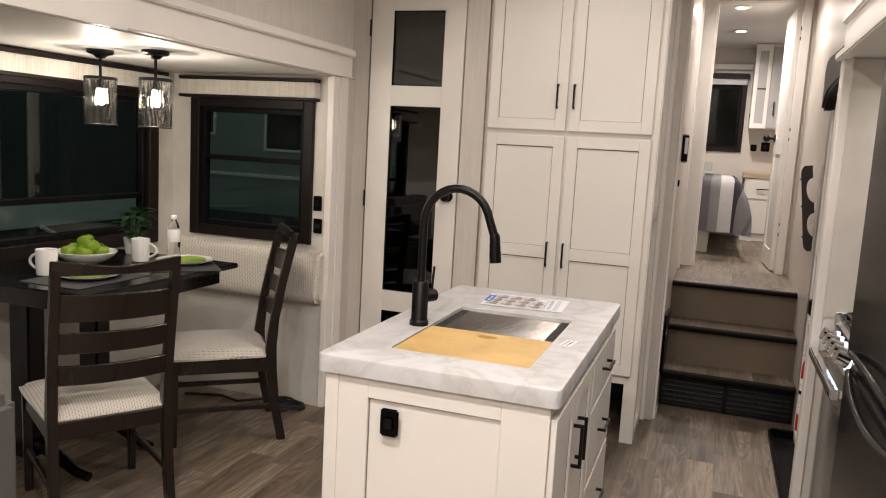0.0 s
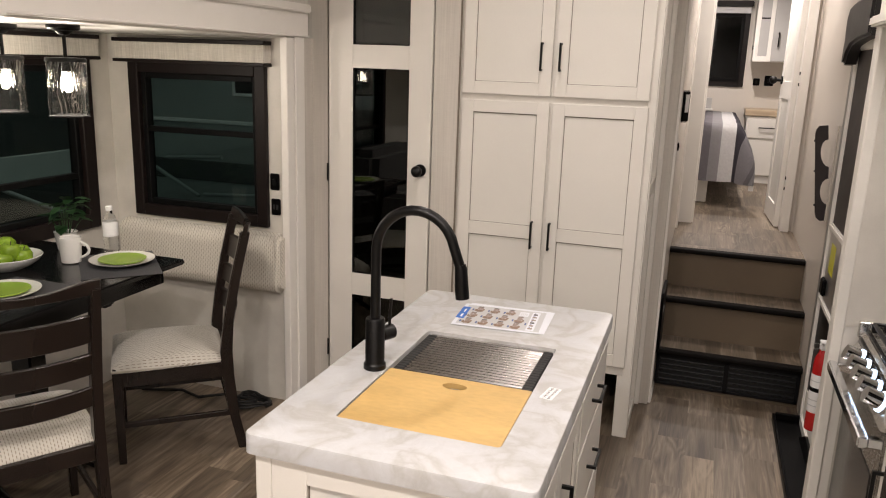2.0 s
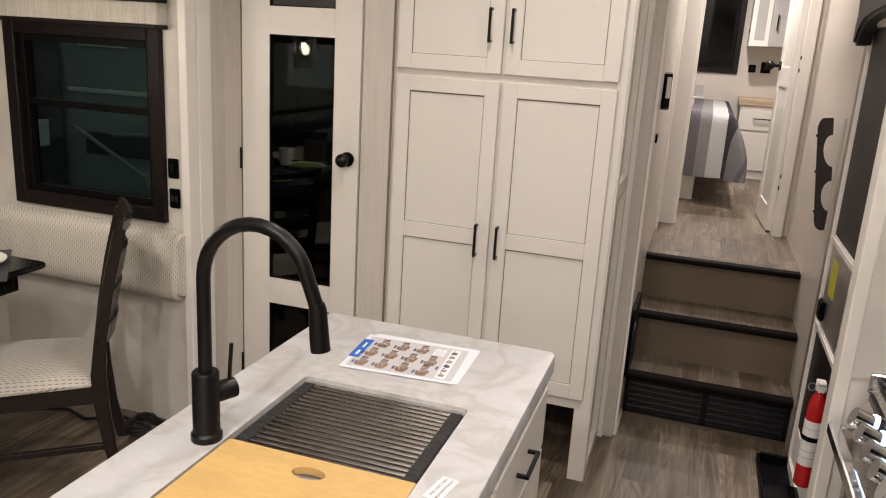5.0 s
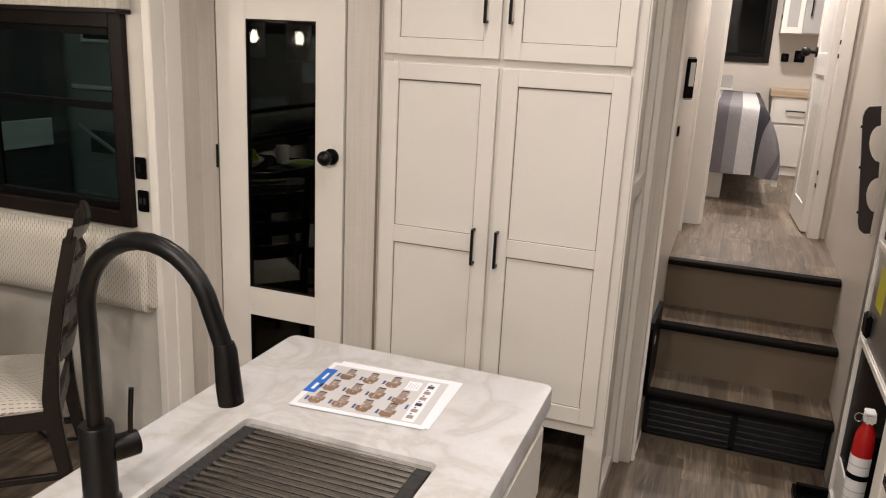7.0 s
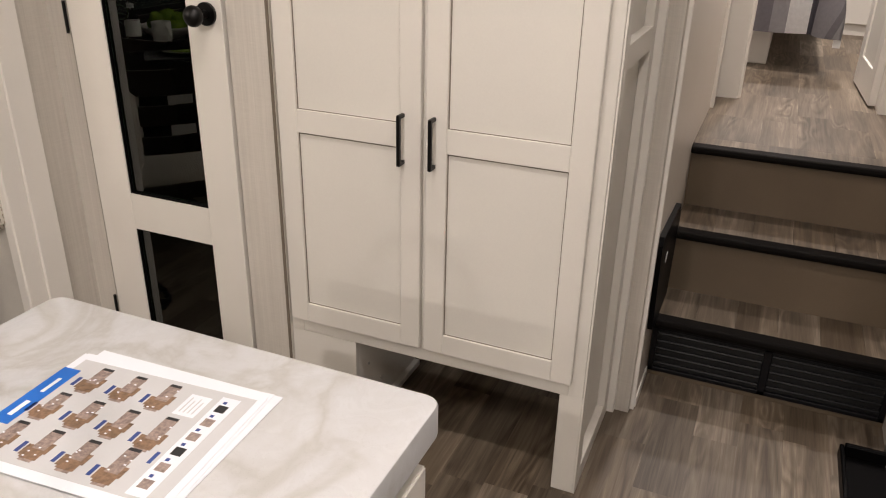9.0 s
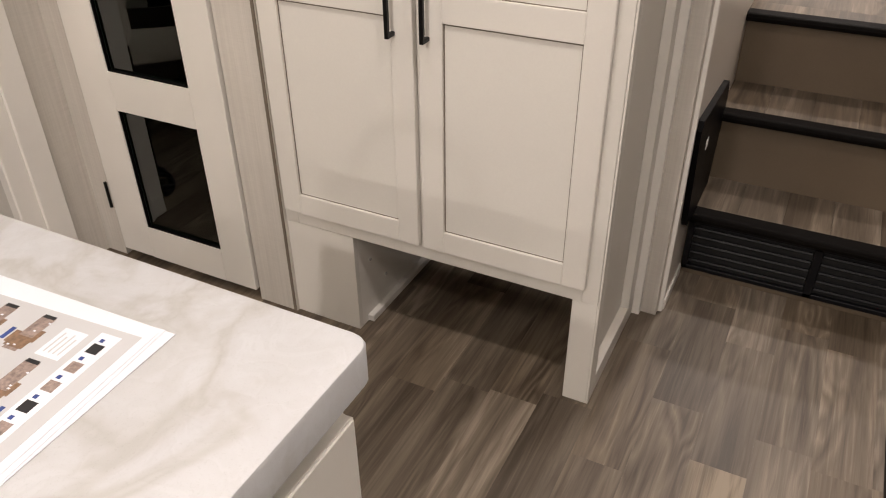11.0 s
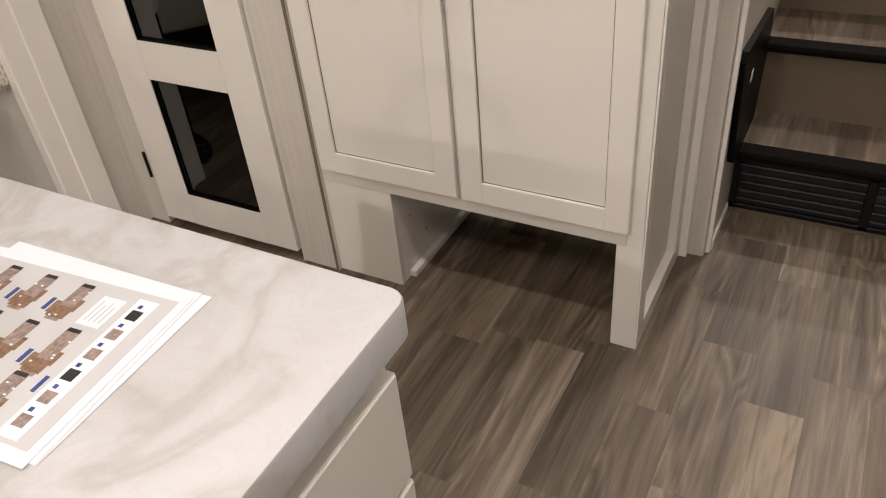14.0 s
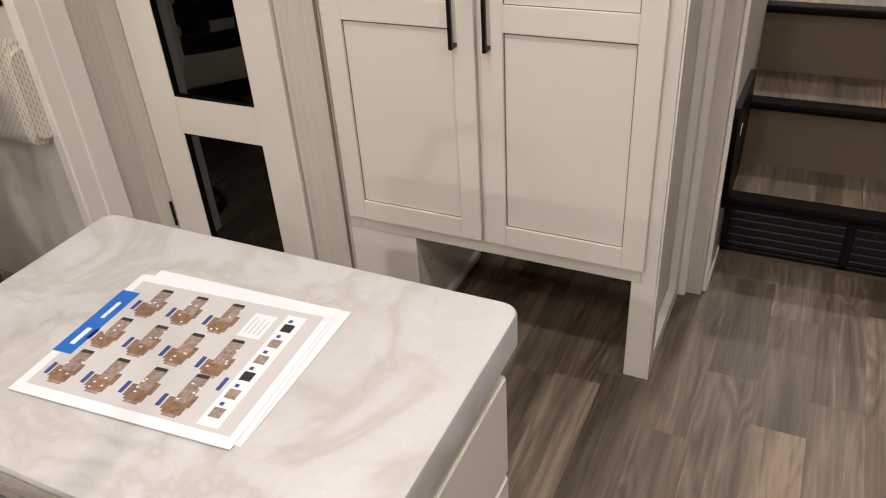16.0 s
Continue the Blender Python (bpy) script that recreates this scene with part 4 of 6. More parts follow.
# ---- dinette ----
table = thing("dining_table", pose(-2.58, 2.75, 0), "black-stained rectangular wooden dining table on a pedestal base", "table")
TX0, TX1, TY0, TY1, TZ = -2.955, -2.153, 2.20, 3.177, 0.875
part("tabletop", box(B(), TX0, TX1, TY0, TY1, TZ - 0.024, TZ, 0.006, 2), BLACKWOOD, table, "black tabletop with eased edges")
bm = B()
ax0, ax1, ay0, ay1 = TX0 + 0.05, TX1 - 0.055, TY0 + 0.07, TY1 - 0.075
for q in ((ax0, ax1, ay0, ay0 + 0.022), (ax0, ax1, ay1 - 0.022, ay1), (ax0, ax0 + 0.022, ay0 + 0.022, ay1 - 0.022), (ax1 - 0.022, ax1, ay0 + 0.022, ay1 - 0.022)):
    box(bm, *q, TZ - 0.095, TZ - 0.0245, 0.002)
part("apron", bm, BLACKWOOD, table)
for cy in (2.46, 2.84):
    part("pedestal", box(B(), -2.775, -2.665, cy - 0.045, cy + 0.045, 0.06, TZ - 0.095, 0.008, 2), BLACKWOOD, table)
    part("cross_arm", box(B(), -2.90, -2.26, cy - 0.03, cy + 0.03, TZ - 0.135, TZ - 0.096, 0.012, 2), BLACKWOOD, table)
    for sx in (-1, 1):
        pts = [(-2.72 + sx * d * (1.0 if sx > 0 else 0.7), cy, z) for d, z in ((0.03, 0.12), (0.10, 0.105), (0.18, 0.07), (0.26, 0.032), (0.33, 0.020))]
        part("foot", tube(B(), pts, 0.02, 12, [0.032, 0.03, 0.026, 0.022, 0.020]), BLACKWOOD, table, "curved black foot")


def chair(m, label):
    """Local: seat centre at the origin, facing +y; x across."""
    c = thing("dining_chair", m, label, "chair", "dining chairs")
    hw = 0.205
    for sx in (-1, 1):
        bm = B()
        x = sx * hw
        prof = [(-0.265, 0.0), (-0.232, 0.17), (-0.212, 0.36), (-0.208, 0.47), (-0.222, 0.62), (-0.252, 0.80), (-0.290, 0.975), (-0.296, 1.005)]
        quads = []
        for y, z in prof:
            t = 0.021 if z < 0.9 else 0.018
            dpt = 0.024 if 0.2 < z < 0.6 else 0.019
            quads.append([bm.verts.new((x + a * t * 0.85, y + b * dpt, z)) for a, b in ((-1, -1), (1, -1), (1, 1), (-1, 1))])
        for a, b in zip(quads, quads[1:]):
            for k in range(4):
                bm.faces.new((a[k], a[(k + 1) % 4], b[(k + 1) % 4], b[k]))
        bm.faces.new(quads[0]); bm.faces.new(quads[-1])
        bmesh.ops.bevel(bm, geom=bm.edges[:], offset=0.004, segments=2, affect="EDGES")
        part("back_leg", bm, ESPRESSO, c, "curved dark wooden back leg and upright", local=True)
        bm = B()
        box(bm, x - 0.019, x + 0.019, 0.185, 0.223, 0.0, 0.44, 0.004)
        for v in bm.verts:
            if v.co.z < 0.1:
                v.co.x = x + (v.co.x - x) * 0.75
                v.co.y = 0.204 + (v.co.y - 0.204) * 0.75
        part("front_leg", bm, ESPRESSO, c, local=True)
        bm = B()
        box(bm, x - 0.011, x + 0.011, -0.215, 0.195, 0.355, 0.425, 0.003)
        part("side_rail", bm, ESPRESSO, c, local=True)
        bm = box(B(), x - 0.009, x + 0.009, -0.235, 0.195, 0.165, 0.190, 0.003)
        part("stretcher", bm, ESPRESSO, c, local=True)
    part("front_rail", box(B(), -hw + 0.019, hw - 0.019, 0.192, 0.214, 0.365, 0.43, 0.003), ESPRESSO, c, local=True)
    part("back_rail", box(B(), -hw + 0.017, hw - 0.017, -0.224, -0.200, 0.365, 0.43, 0.003), ESPRESSO, c, local=True)

    def slat(z0, z1, yb, wave, name, half=hw - 0.016):
        bm = B()
        n = 14
        rings = []
        for i in range(n + 1):
            u = i / n * 2 - 1
            bow = -0.030 * (1 - u * u)
            up = wave * (math.cos(math.pi * u) * 0.5 + 0.5 - 0.3)
            rings.append([bm.verts.new((half * u, y + bow, z)) for y, z in ((yb - 0.009, z0), (yb + 0.009, z0), (yb + 0.006 - (z1 - z0) * 0.16, z1 + up), (yb - 0.012 - (z1 - z0) * 0.16, z1 + up))])
        for a, b in zip(rings, rings[1:]):
            for k in range(4):
                bm.faces.new((a[k], a[(k + 1) % 4], b[(k + 1) % 4], b[k]))
        bm.faces.new(rings[0]); bm.faces.new(rings[-1])
        bmesh.ops.recalc_face_normals(bm, faces=bm.faces)
        bmesh.ops.bevel(bm, geom=[e for e in bm.edges if not e.is_boundary and e.calc_face_angle(0) > 0.8], offset=0.003, segments=1, affect="EDGES")
        part(name, bm, ESPRESSO, c, local=True)
    slat(0.572, 0.648, -0.224, 0.0, "slat")
    slat(0.692, 0.772, -0.240, 0.0, "slat")
    slat(0.812, 0.912, -0.261, 0.0, "slat")
    slat(0.984, 1.030, -0.290, -0.022, "top_rail", hw + 0.017)
    bm = B()
    n = 16

    def pad(u, v):
        x, y = (u * 2 - 1), (v * 2 - 1)
        wide = 0.222 + 0.016 * (y + 1) / 2
        rnd = (1 - abs(x) ** 7) * (1 - abs(y) ** 7)
        return (x * wide * (1 - 0.03 * abs(y) ** 6), y * 0.218 + 0.008, 0.437 + 0.030 * rnd ** 0.5 + 0.026 * (1 - x * x) * (1 - y * y))
    vs = grid(bm, n, n, pad)
    ring = [vs[i][0] for i in range(n + 1)] + [vs[n][j] for j in range(1, n + 1)] + [vs[i][n] for i in range(n - 1, -1, -1)] + [vs[0][j] for j in range(n - 1, 0, -1)]
    bot = [bm.verts.new((v.co.x * 0.985, v.co.y * 0.985, 0.426)) for v in ring]
    for k in range(len(ring)):
        bm.faces.new((ring[k], ring[(k + 1) % len(ring)], bot[(k + 1) % len(ring)], bot[k]))
    bm.faces.new(list(reversed(bot)))
    part("seat", bm, FABRIC, c, "padded cream dotted fabric seat", local=True, smooth=60)
    for o in c.children:
        for v in o.data.vertices:
            v.co.y = 0.204 + (v.co.y - 0.204) * 1.085
    return c


def chair_pose(front_a, front_b):
    """The pose of a chair whose front legs stand at these two points, left one first as it faces away."""
    a, b = Vector(front_a), Vector(front_b)
    mid, across = (a + b) / 2, (b - a).normalized()
    fwd = Vector((-across.y, across.x))
    ang = math.degrees(math.atan2(across.y, across.x))
    p = mid - fwd * 0.204
    return pose(p.x, p.y, 0, 0, 0, ang)


chair(chair_pose((-2.553, 2.286), (-2.320, 2.653)), "espresso ladder-back dining chair with cream dotted seat, near the aisle")
chair(chair_pose((-2.317, 2.910), (-2.585, 3.225)) @ pose(0, 0, 0, 0, 0, 0), "espresso ladder-back dining chair with cream dotted seat by the cushion")

# wall cushion
pad_t = thing("wall_cushion", pose(-2.466, 3.71, 0.59), "cream dotted upholstered pad fixed along the end wall", "cushion")
prof = [(3.744, 0.590), (3.744, 0.890)]
for k in range(15):
    u = max(-1, min(1, math.sin(math.pi / 2 * math.cos(math.pi * k / 14))))
    prof.append((3.744 - 0.074 * (1 - abs(u) ** 9) ** 0.5 - 0.004 * (k not in (0, 14)), 0.740 + 0.150 * u))
prof = prof[:2] + prof[3:-1]
bm = prism(B(), prof, -2.945, -1.988, 0)
bmesh.ops.bevel(bm, geom=[e for e in bm.edges if abs(e.verts[0].co.x - e.verts[1].co.x) < 1e-5 and min(v.co.y for v in e.verts) < 3.74], offset=0.02, segments=3, affect="EDGES", clamp_overlap=True)
part("upholstery", bm, PADFABRIC, pad_t, smooth=60)


def wall_switch(m, label, slots):
    s = thing("wall_switch", m, label, "switch")
    part("plate", box(B(), -0.026, 0.026, -0.008, 0, -0.041, 0.041, 0.010, 3), BLACKPLASTIC, s, local=True)
    if slots:
        for x in (-0.009, 0.009):
            part("socket_slot", box(B(), x - 0.005, x + 0.005, -0.0095, -0.006, -0.012, 0.012, 0.001), RUBBER, s, local=True)
    else:
        part("rocker", box(B(), -0.012, 0.012, -0.013, -0.006, -0.018, 0.018, 0.004, 2), BLACK, s, local=True)


wall_switch(pose(-2.041, 3.7445, 1.145), "black rocker switch on the end wall beside the window", False)
wall_switch(pose(-2.037, 3.7445, 1.021), "black double power socket on the end wall", True)
# cable on the floor
pts = []
for k in range(44):
    a = k * 0.42
    rr = 0.085 + 0.02 * math.sin(k * 1.3)
    pts.append((-2.13 + rr * math.cos(a), 3.62 + rr * 0.75 * math.sin(a), 0.010 + 0.0009 * k))
pts += [(-2.28, 3.64, 0.03), (-2.42, 3.58, 0.012), (-2.55, 3.62, 0.012), (-2.75, 3.55, 0.012)]
single("power_cable", tube(B(), pts, 0.0075, 8), RUBBER, "coiled black power cable lying on the floor by the wall", "cable")


# tableware
def plate(x, y, label):
    p = thing("dinner_plate", pose(x, y, TZ + 0.003), label, "plate", "place settings")
    part("rim_plate", lathe(B(), [(0.05, 0.0), (0.085, 0.002), (0.128, 0.019), (0.130, 0.022), (0.126, 0.022), (0.086, 0.008), (0.03, 0.006)], 48), CHINA, p, "white glazed plate", local=True)
    part("inner_plate", lathe(B(), [(0.04, 0.0095), (0.078, 0.012), (0.094, 0.019), (0.095, 0.022), (0.091, 0.022), (0.07, 0.0165), (0.02, 0.0155)], 44), LIME, p, "smaller lime green plate", local=True)


def mat_(x, y, a):
    single("placemat", box(B(), -0.15, 0.15, -0.20, 0.20, TZ + 0.0005, TZ + 0.003, 0.001, 1, pose(x, y, 0, 0, 0, a)), PLACEMAT, "dark slate-grey woven placemat on the table", "placemat", group="place settings")


PL2, PL1 = (-2.33, 3.0), (-2.40, 2.47)
mat_(PL2[0], PL2[1] - 0.02, 45)
mat_(PL1[0], PL1[1], 0)
plate(*PL2, "lime green plate on a white dinner plate at the table end")
plate(*PL1, "lime green plate on a white dinner plate at the table side")


def mug(x, y, a, label):
    p = thing("mug", pose(x, y, TZ + 0.001, 0, 0, a), label, "mug", "mugs")
    part("cup", lathe(B(), [(0.034, 0.0), (0.039, 0.004), (0.042, 0.05), (0.0435, 0.105), (0.0425, 0.108), (0.040, 0.105), (0.038, 0.05), (0.034, 0.010), (0.01, 0.008)], 36), CHINA, p, local=True)
    pts = [(0.040 + 0.036 * math.sin(math.pi * k / 10), 0, 0.088 - 0.066 * k / 10 + 0.004 * math.sin(math.pi * k / 5)) for k in range(11)]
    part("handle", tube(B(), pts, 0.0058, 10), CHINA, p, local=True)


mug(-2.53, 2.93, 20, "plain white china mug in the middle of the table")
mug(-2.575, 2.43, 190, "plain white china mug near the table edge")

bx_, by_ = -2.665, 2.735
bowl = thing("fruit_bowl", pose(bx_, by_, TZ + 0.001), "wide white china fruit bowl", "bowl")
part("bowl_body", lathe(B(), [(0.05, 0.0), (0.055, 0.003), (0.09, 0.018), (0.122, 0.042), (0.133, 0.058), (0.131, 0.060), (0.127, 0.058), (0.115, 0.042), (0.085, 0.022), (0.03, 0.010)], 48), CHINA, bowl, local=True)
spots = [(0.0, 0.065, 0.058), (0.062, 0.02, 0.058), (0.04, -0.055, 0.058), (-0.035, -0.058, 0.058), (-0.066, 0.012, 0.058), (0.0, 0.0, 0.098), (0.045, -0.02, 0.085), (-0.03, 0.03, 0.088)]
for i, (dx, dy, dz) in enumerate(spots):
    a = thing("apple", pose(bx_ + dx, by_ + dy, TZ + dz, 14 * (i % 3) - 10, 11 * (i % 2), 50 * i), "glossy green apple in the fruit bowl", "apple", "apples in the bowl")
    part("flesh", lathe(B(), [(0.004, 0.022), (0.012, 0.029), (0.026, 0.030), (0.036, 0.018), (0.0375, 0.0), (0.032, -0.02), (0.02, -0.032), (0.008, -0.033), (0.003, -0.028)], 22, shape=lambda t, z: 1 + 0.025 * math.cos(5 * t)), APPLE, a, local=True, smooth=60)
    part("stem", tube(B(), [(0, 0, 0.02), (0.001, 0, 0.032), (0.004, 0.001, 0.042)], 0.0016, 6), STALK, a, local=True)

bt = thing("water_bottle", pose(-2.50, 3.13, TZ), "clear plastic water bottle with a white label and cap", "bottle")
prof = [(0.026, 0.0), (0.031, 0.004), (0.031, 0.03), (0.0295, 0.035), (0.031, 0.04), (0.0295, 0.05), (0.031, 0.055), (0.031, 0.125), (0.0295, 0.14), (0.022, 0.165), (0.0125, 0.182), (0.0125, 0.196)]
part("bottle_body", lathe(B(), prof, 28), PLASTIC, bt, local=True)
part("paper_label", lathe(B(), [(0.0316, 0.078), (0.0318, 0.079), (0.0318, 0.137), (0.0308, 0.141)], 28), LABELWHITE, bt, "plain white paper label", local=True)
part("cap", lathe(B(), [(0.0142, 0.190), (0.0145, 0.191), (0.0145, 0.207), (0.013, 0.209)], 24), LABELWHITE, bt, "white screw cap", local=True)

plant = thing("potted_plant", pose(-2.72, 3.10, TZ), "small dark green leafy houseplant in a white pot", "plant")
part("pot", lathe(B(), [(0.035, 0.0), (0.037, 0.002), (0.048, 0.075), (0.050, 0.08), (0.046, 0.08), (0.043, 0.07), (0.02, 0.066)], 28), CHINA, plant, "white pot", local=True)
rnd = random.Random(5)
for i in range(30):
    a = i * 2.4 + rnd.uniform(-0.2, 0.2)
    reach, high = rnd.uniform(0.01, 0.065), rnd.uniform(0.14, 0.25)
    ln, wd = rnd.uniform(0.048, 0.066), rnd.uniform(0.019, 0.027)
    base = Vector((reach * math.cos(a), reach * math.sin(a), high - reach * 0.45))
    dirn = Vector((math.cos(a), math.sin(a), rnd.uniform(-0.35, 0.55))).normalized()
    side = dirn.cross(Vector((0, 0, 1))).normalized()
    nor = side.cross(dirn)
    bm = B()
    vs = []
    for k in range(6):
        u = k / 5
        wk = wd * math.sin(math.pi * min(1, u * 0.93 + 0.05)) ** 0.8
        mid = base + dirn * ln * u - Vector((0, 0, 0.018)) * u * u
        vs.append([bm.verts.new(mid - side * wk + nor * 0.004), bm.verts.new(mid), bm.verts.new(mid + side * wk + nor * 0.004)])
    for p, q in zip(vs, vs[1:]):
        bm.faces.new((p[0], p[1], q[1], q[0])); bm.faces.new((p[1], p[2], q[2], q[1]))
    bmesh.ops.solidify(bm, geom=bm.faces[:], thickness=0.0008)
    lf = part("leaf", bm, LEAF, plant, local=True, smooth=60)
    if i % 2 == 0:
        part("stalk", tube(B(), [(0.3 * base.x, 0.3 * base.y, 0.06), (0.6 * base.x, 0.6 * base.y, base.z * 0.7), tuple(base)], 0.0015, 5), LEAF, plant, local=True)

# pendants
SC = 1.825


def pendant(x, y):
    p = thing("pendant_light", pose(x, y, SC), "black pendant lamp with a ribbed clear glass shade, lit", "lamp", "pendant lights")
    part("canopy", lathe(B(), [(0.056, 0.0), (0.056, -0.012), (0.050, -0.018), (0.03, -0.022), (0.018, -0.034), (0.008, -0.036)], 32), BLACK, p, "round black canopy", local=True)
    part("stem", rod(B(), (0, 0, -0.03), (0, 0, -0.125), 0.0065, seg=14), BLACK, p, local=True)
    cap = part("cap_ring", lathe(B(), [(0.02, -0.112), (0.067, -0.114), (0.0695, -0.118), (0.0695, -0.128), (0.064, -0.128), (0.02, -0.120)], 40), BLACK, p, "black cap ring", local=True)
    part("socket", lathe(B(), [(0.016, -0.118), (0.018, -0.12), (0.018, -0.16), (0.012, -0.165)], 20), BLACK, p, local=True)
    rib = lambda a, z: 1 + 0.034 * math.cos(26 * a + 2.2 * math.sin(38 * z + 3 * math.cos(a * 3))) + 0.008 * math.sin(9 * a + 30 * z)
    prof = [(0.0652, -0.128 - 0.19 * k / 14) for k in range(15)]
    inner = [(0.0612, -0.128 - 0.19 * k / 14) for k in range(14, -1, -1)]
    bm = B()
    seg = 120
    rings = []
    for i, (r, z) in enumerate(prof + inner):
        rings.append([bm.verts.new(((r * (rib(2 * math.pi * k / seg, z) if i < 15 else 1)) * math.cos(2 * math.pi * k / seg), (r * (rib(2 * math.pi * k / seg, z) if i < 15 else 1)) * math.sin(2 * math.pi * k / seg), z)) for k in range(seg)])
    rings.append(rings[0])
    for a, b in zip(rings, rings[1:]):
        for k in range(seg):
            bm.faces.new((a[k], a[(k + 1) % seg], b[(k + 1) % seg], b[k]))
    g = part("glass_shade", bm, SHADEGLASS, p, "ribbed clear glass cylinder", local=True, smooth=70)
    g.visible_shadow = False
    part("foot_ring", lathe(B(), [(0.0650, -0.316), (0.0678, -0.318), (0.0678, -0.323), (0.0650, -0.323)], 40, shape=None), BLACK, p, local=True)
    b_ = part("bulb", lathe(B(), [(0.011, -0.16), (0.013, -0.172), (0.021, -0.192), (0.025, -0.210), (0.020, -0.228), (0.008, -0.235)], 24), BULB, p, "glowing bulb", local=True, smooth=70)
    b_.visible_shadow = False


for px, py in PENDANTS:
    pendant(px, py)

# ---- range, refrigerator ----
rg = thing("gas_range", pose(0.75, 2.87, 0), "stainless gas range with lit chrome knobs and black grates", "stove")
RY0, RY1, RX = 2.60, 3.212, 0.452
part("oven_body", box(B(), RX + 0.02, 1.08, RY0 + 0.01, RY1 - 0.01, 0.06, 0.905, 0.003), DARKSTEEL, rg, "dark steel oven body")
dr = part("oven_door", box(B(), RX, RX + 0.03, RY0 + 0.015, RY1 - 0.015, 0.16, 0.825, 0.004, 2), STEEL, rg, "stainless oven door")
part("oven_window", box(B(), RX - 0.003, RX + 0.01, RY0 + 0.07, RY1 - 0.07, 0.24, 0.68, 0.002), DARKSTEEL, dr, "dark oven glass")
bm = box(B(), 0.392, 0.420, RY0 + 0.012, RY1 - 0.008, 0.778, 0.812, 0.005, 2)
h = part("oven_handle", bm, CHROME, rg, "polished flat bar handle")
for y in (RY0 + 0.026, RY1 - 0.022):
    part("bracket", box(B(), 0.418, RX + 0.005, y - 0.013, y + 0.013, 0.781, 0.809, 0.003), CHROME, h)
bm = B()
prism(bm, [(RX - 0.012, 0.838), (RX + 0.05, 0.935), (RX + 0.09, 0.935), (RX + 0.09, 0.83)], RY0 + 0.005, RY1 - 0.005, 1)
part("control_panel", bm, STEEL, rg, "sloped stainless control panel", smooth=0)
for i in range(5):
    y = RY0 + 0.10 + i * 0.086
    base = Vector((RX + 0.012, y, 0.880))
    out = Vector((-0.93, 0, 0.37))
    bm = rod(B(), base - out * 0.004, base + out * 0.008, 0.031, seg=28)
    kn = part("knob_base", bm, CHROME, rg)
    part("knob_ring", rod(B(), base + out * 0.008, base + out * 0.016, 0.030, seg=28), KNOBLIGHT, kn, "glowing white-blue ring")
    part("knob", rod(B(), base + out * 0.016, base + out * 0.058, 0.0255, 0.0235, seg=28), CHROME, kn, "chrome knob")
part("cooktop", box(B(), RX + 0.04, 1.08, RY0 + 0.005, RY1 - 0.005, 0.905, 0.934, 0.004, 2), DARKSTEEL, rg, "dark enamel cooktop")
part("back_guard", box(B(), 0.47, 1.09, RY1 - 0.004, RY1 + 0.014, 0.90, 0.955, 0.003), STEEL, rg, "pale edge strip")
for cy in (RY0 + 0.16, RY1 - 0.16):
    bm = B()
    y0, y1, x0, x1, z = cy - 0.14, cy + 0.14, 0.51, 1.05, 0.962
    for y in (y0, y1, cy):
        box(bm, x0, x1, y - 0.006, y + 0.006, z - 0.010, z, 0.002)
    for x in (x0, 0.645, 0.78, 0.915, x1):
        box(bm, x - 0.006, x + 0.006, y0, y1, z - 0.0105, z - 0.0005, 0.002)
    for x in (x0, x1):
        for y in (y0, y1):
            box(bm, x - 0.008, x + 0.008, y - 0.008, y + 0.008, 0.934, z - 0.005)
    part("grate", bm, BLACK, rg, "cast black pan grate")
    for x in (0.645, 0.915):
        part("burner", lathe(B(), [(0.045, 0.934), (0.045, 0.943), (0.032, 0.950), (0.01, 0.951)], 24, (x, cy, 0)), BLACK, rg)

# Assumed fitting, added to house the extra lamp over the range.
hl = thing("range_hood_light", pose(0.74, 2.88, 1.88), "assumed flat range hood light under the kitchen soffit, lit", "ceiling light")
part("housing", box(B(), 0.62, 0.86, 2.76, 3.00, 1.878, 1.899, 0.004), STEEL, hl)
part("lens", lathe(B(), [(0.052, 1.8779), (0.052, 1.873), (0.03, 1.871)], 24, (0.74, 2.88, 0)), PUCKGLASS, hl, "glowing lens")

FRIDGE = plain("black_stainless", (0.014, 0.013, 0.0125), 0.16, 0.0, var=0.1, strength=0.0, spec=0.25)
FRIDGE.node_tree.nodes["Principled BSDF"].inputs["IOR"].default_value = 1.2
fr = thing("refrigerator", pose(0.75, 1.75, 0), "tall dark stainless refrigerator with curved bar handles", "refrigerator")
part("cabinet", box(B(), 0.435, 1.10, 1.34, 2.165, 0.03, 1.86, 0.004), FRIDGE, fr)
for z0, z1 in ((0.06, 1.005), (1.02, 1.85)):
    part("door", box(B(), 0.352, 0.433, 1.345, 2.16, z0, z1, 0.012, 3), FRIDGE, fr, "glossy dark steel door")
for z, s in ((1.048, 1), (1.000, -1)):
    pts = [(0.353 - 0.022 * math.sin(math.pi * k / 14) ** 0.6, 1.42 + 0.67 * k / 14, z + s * 0.03 * math.sin(math.pi * k / 14)) for k in range(15)]
    part("door_handle", tube(B(), pts, 0.008, 12), FRIDGE, fr, "curved dark bar handle")

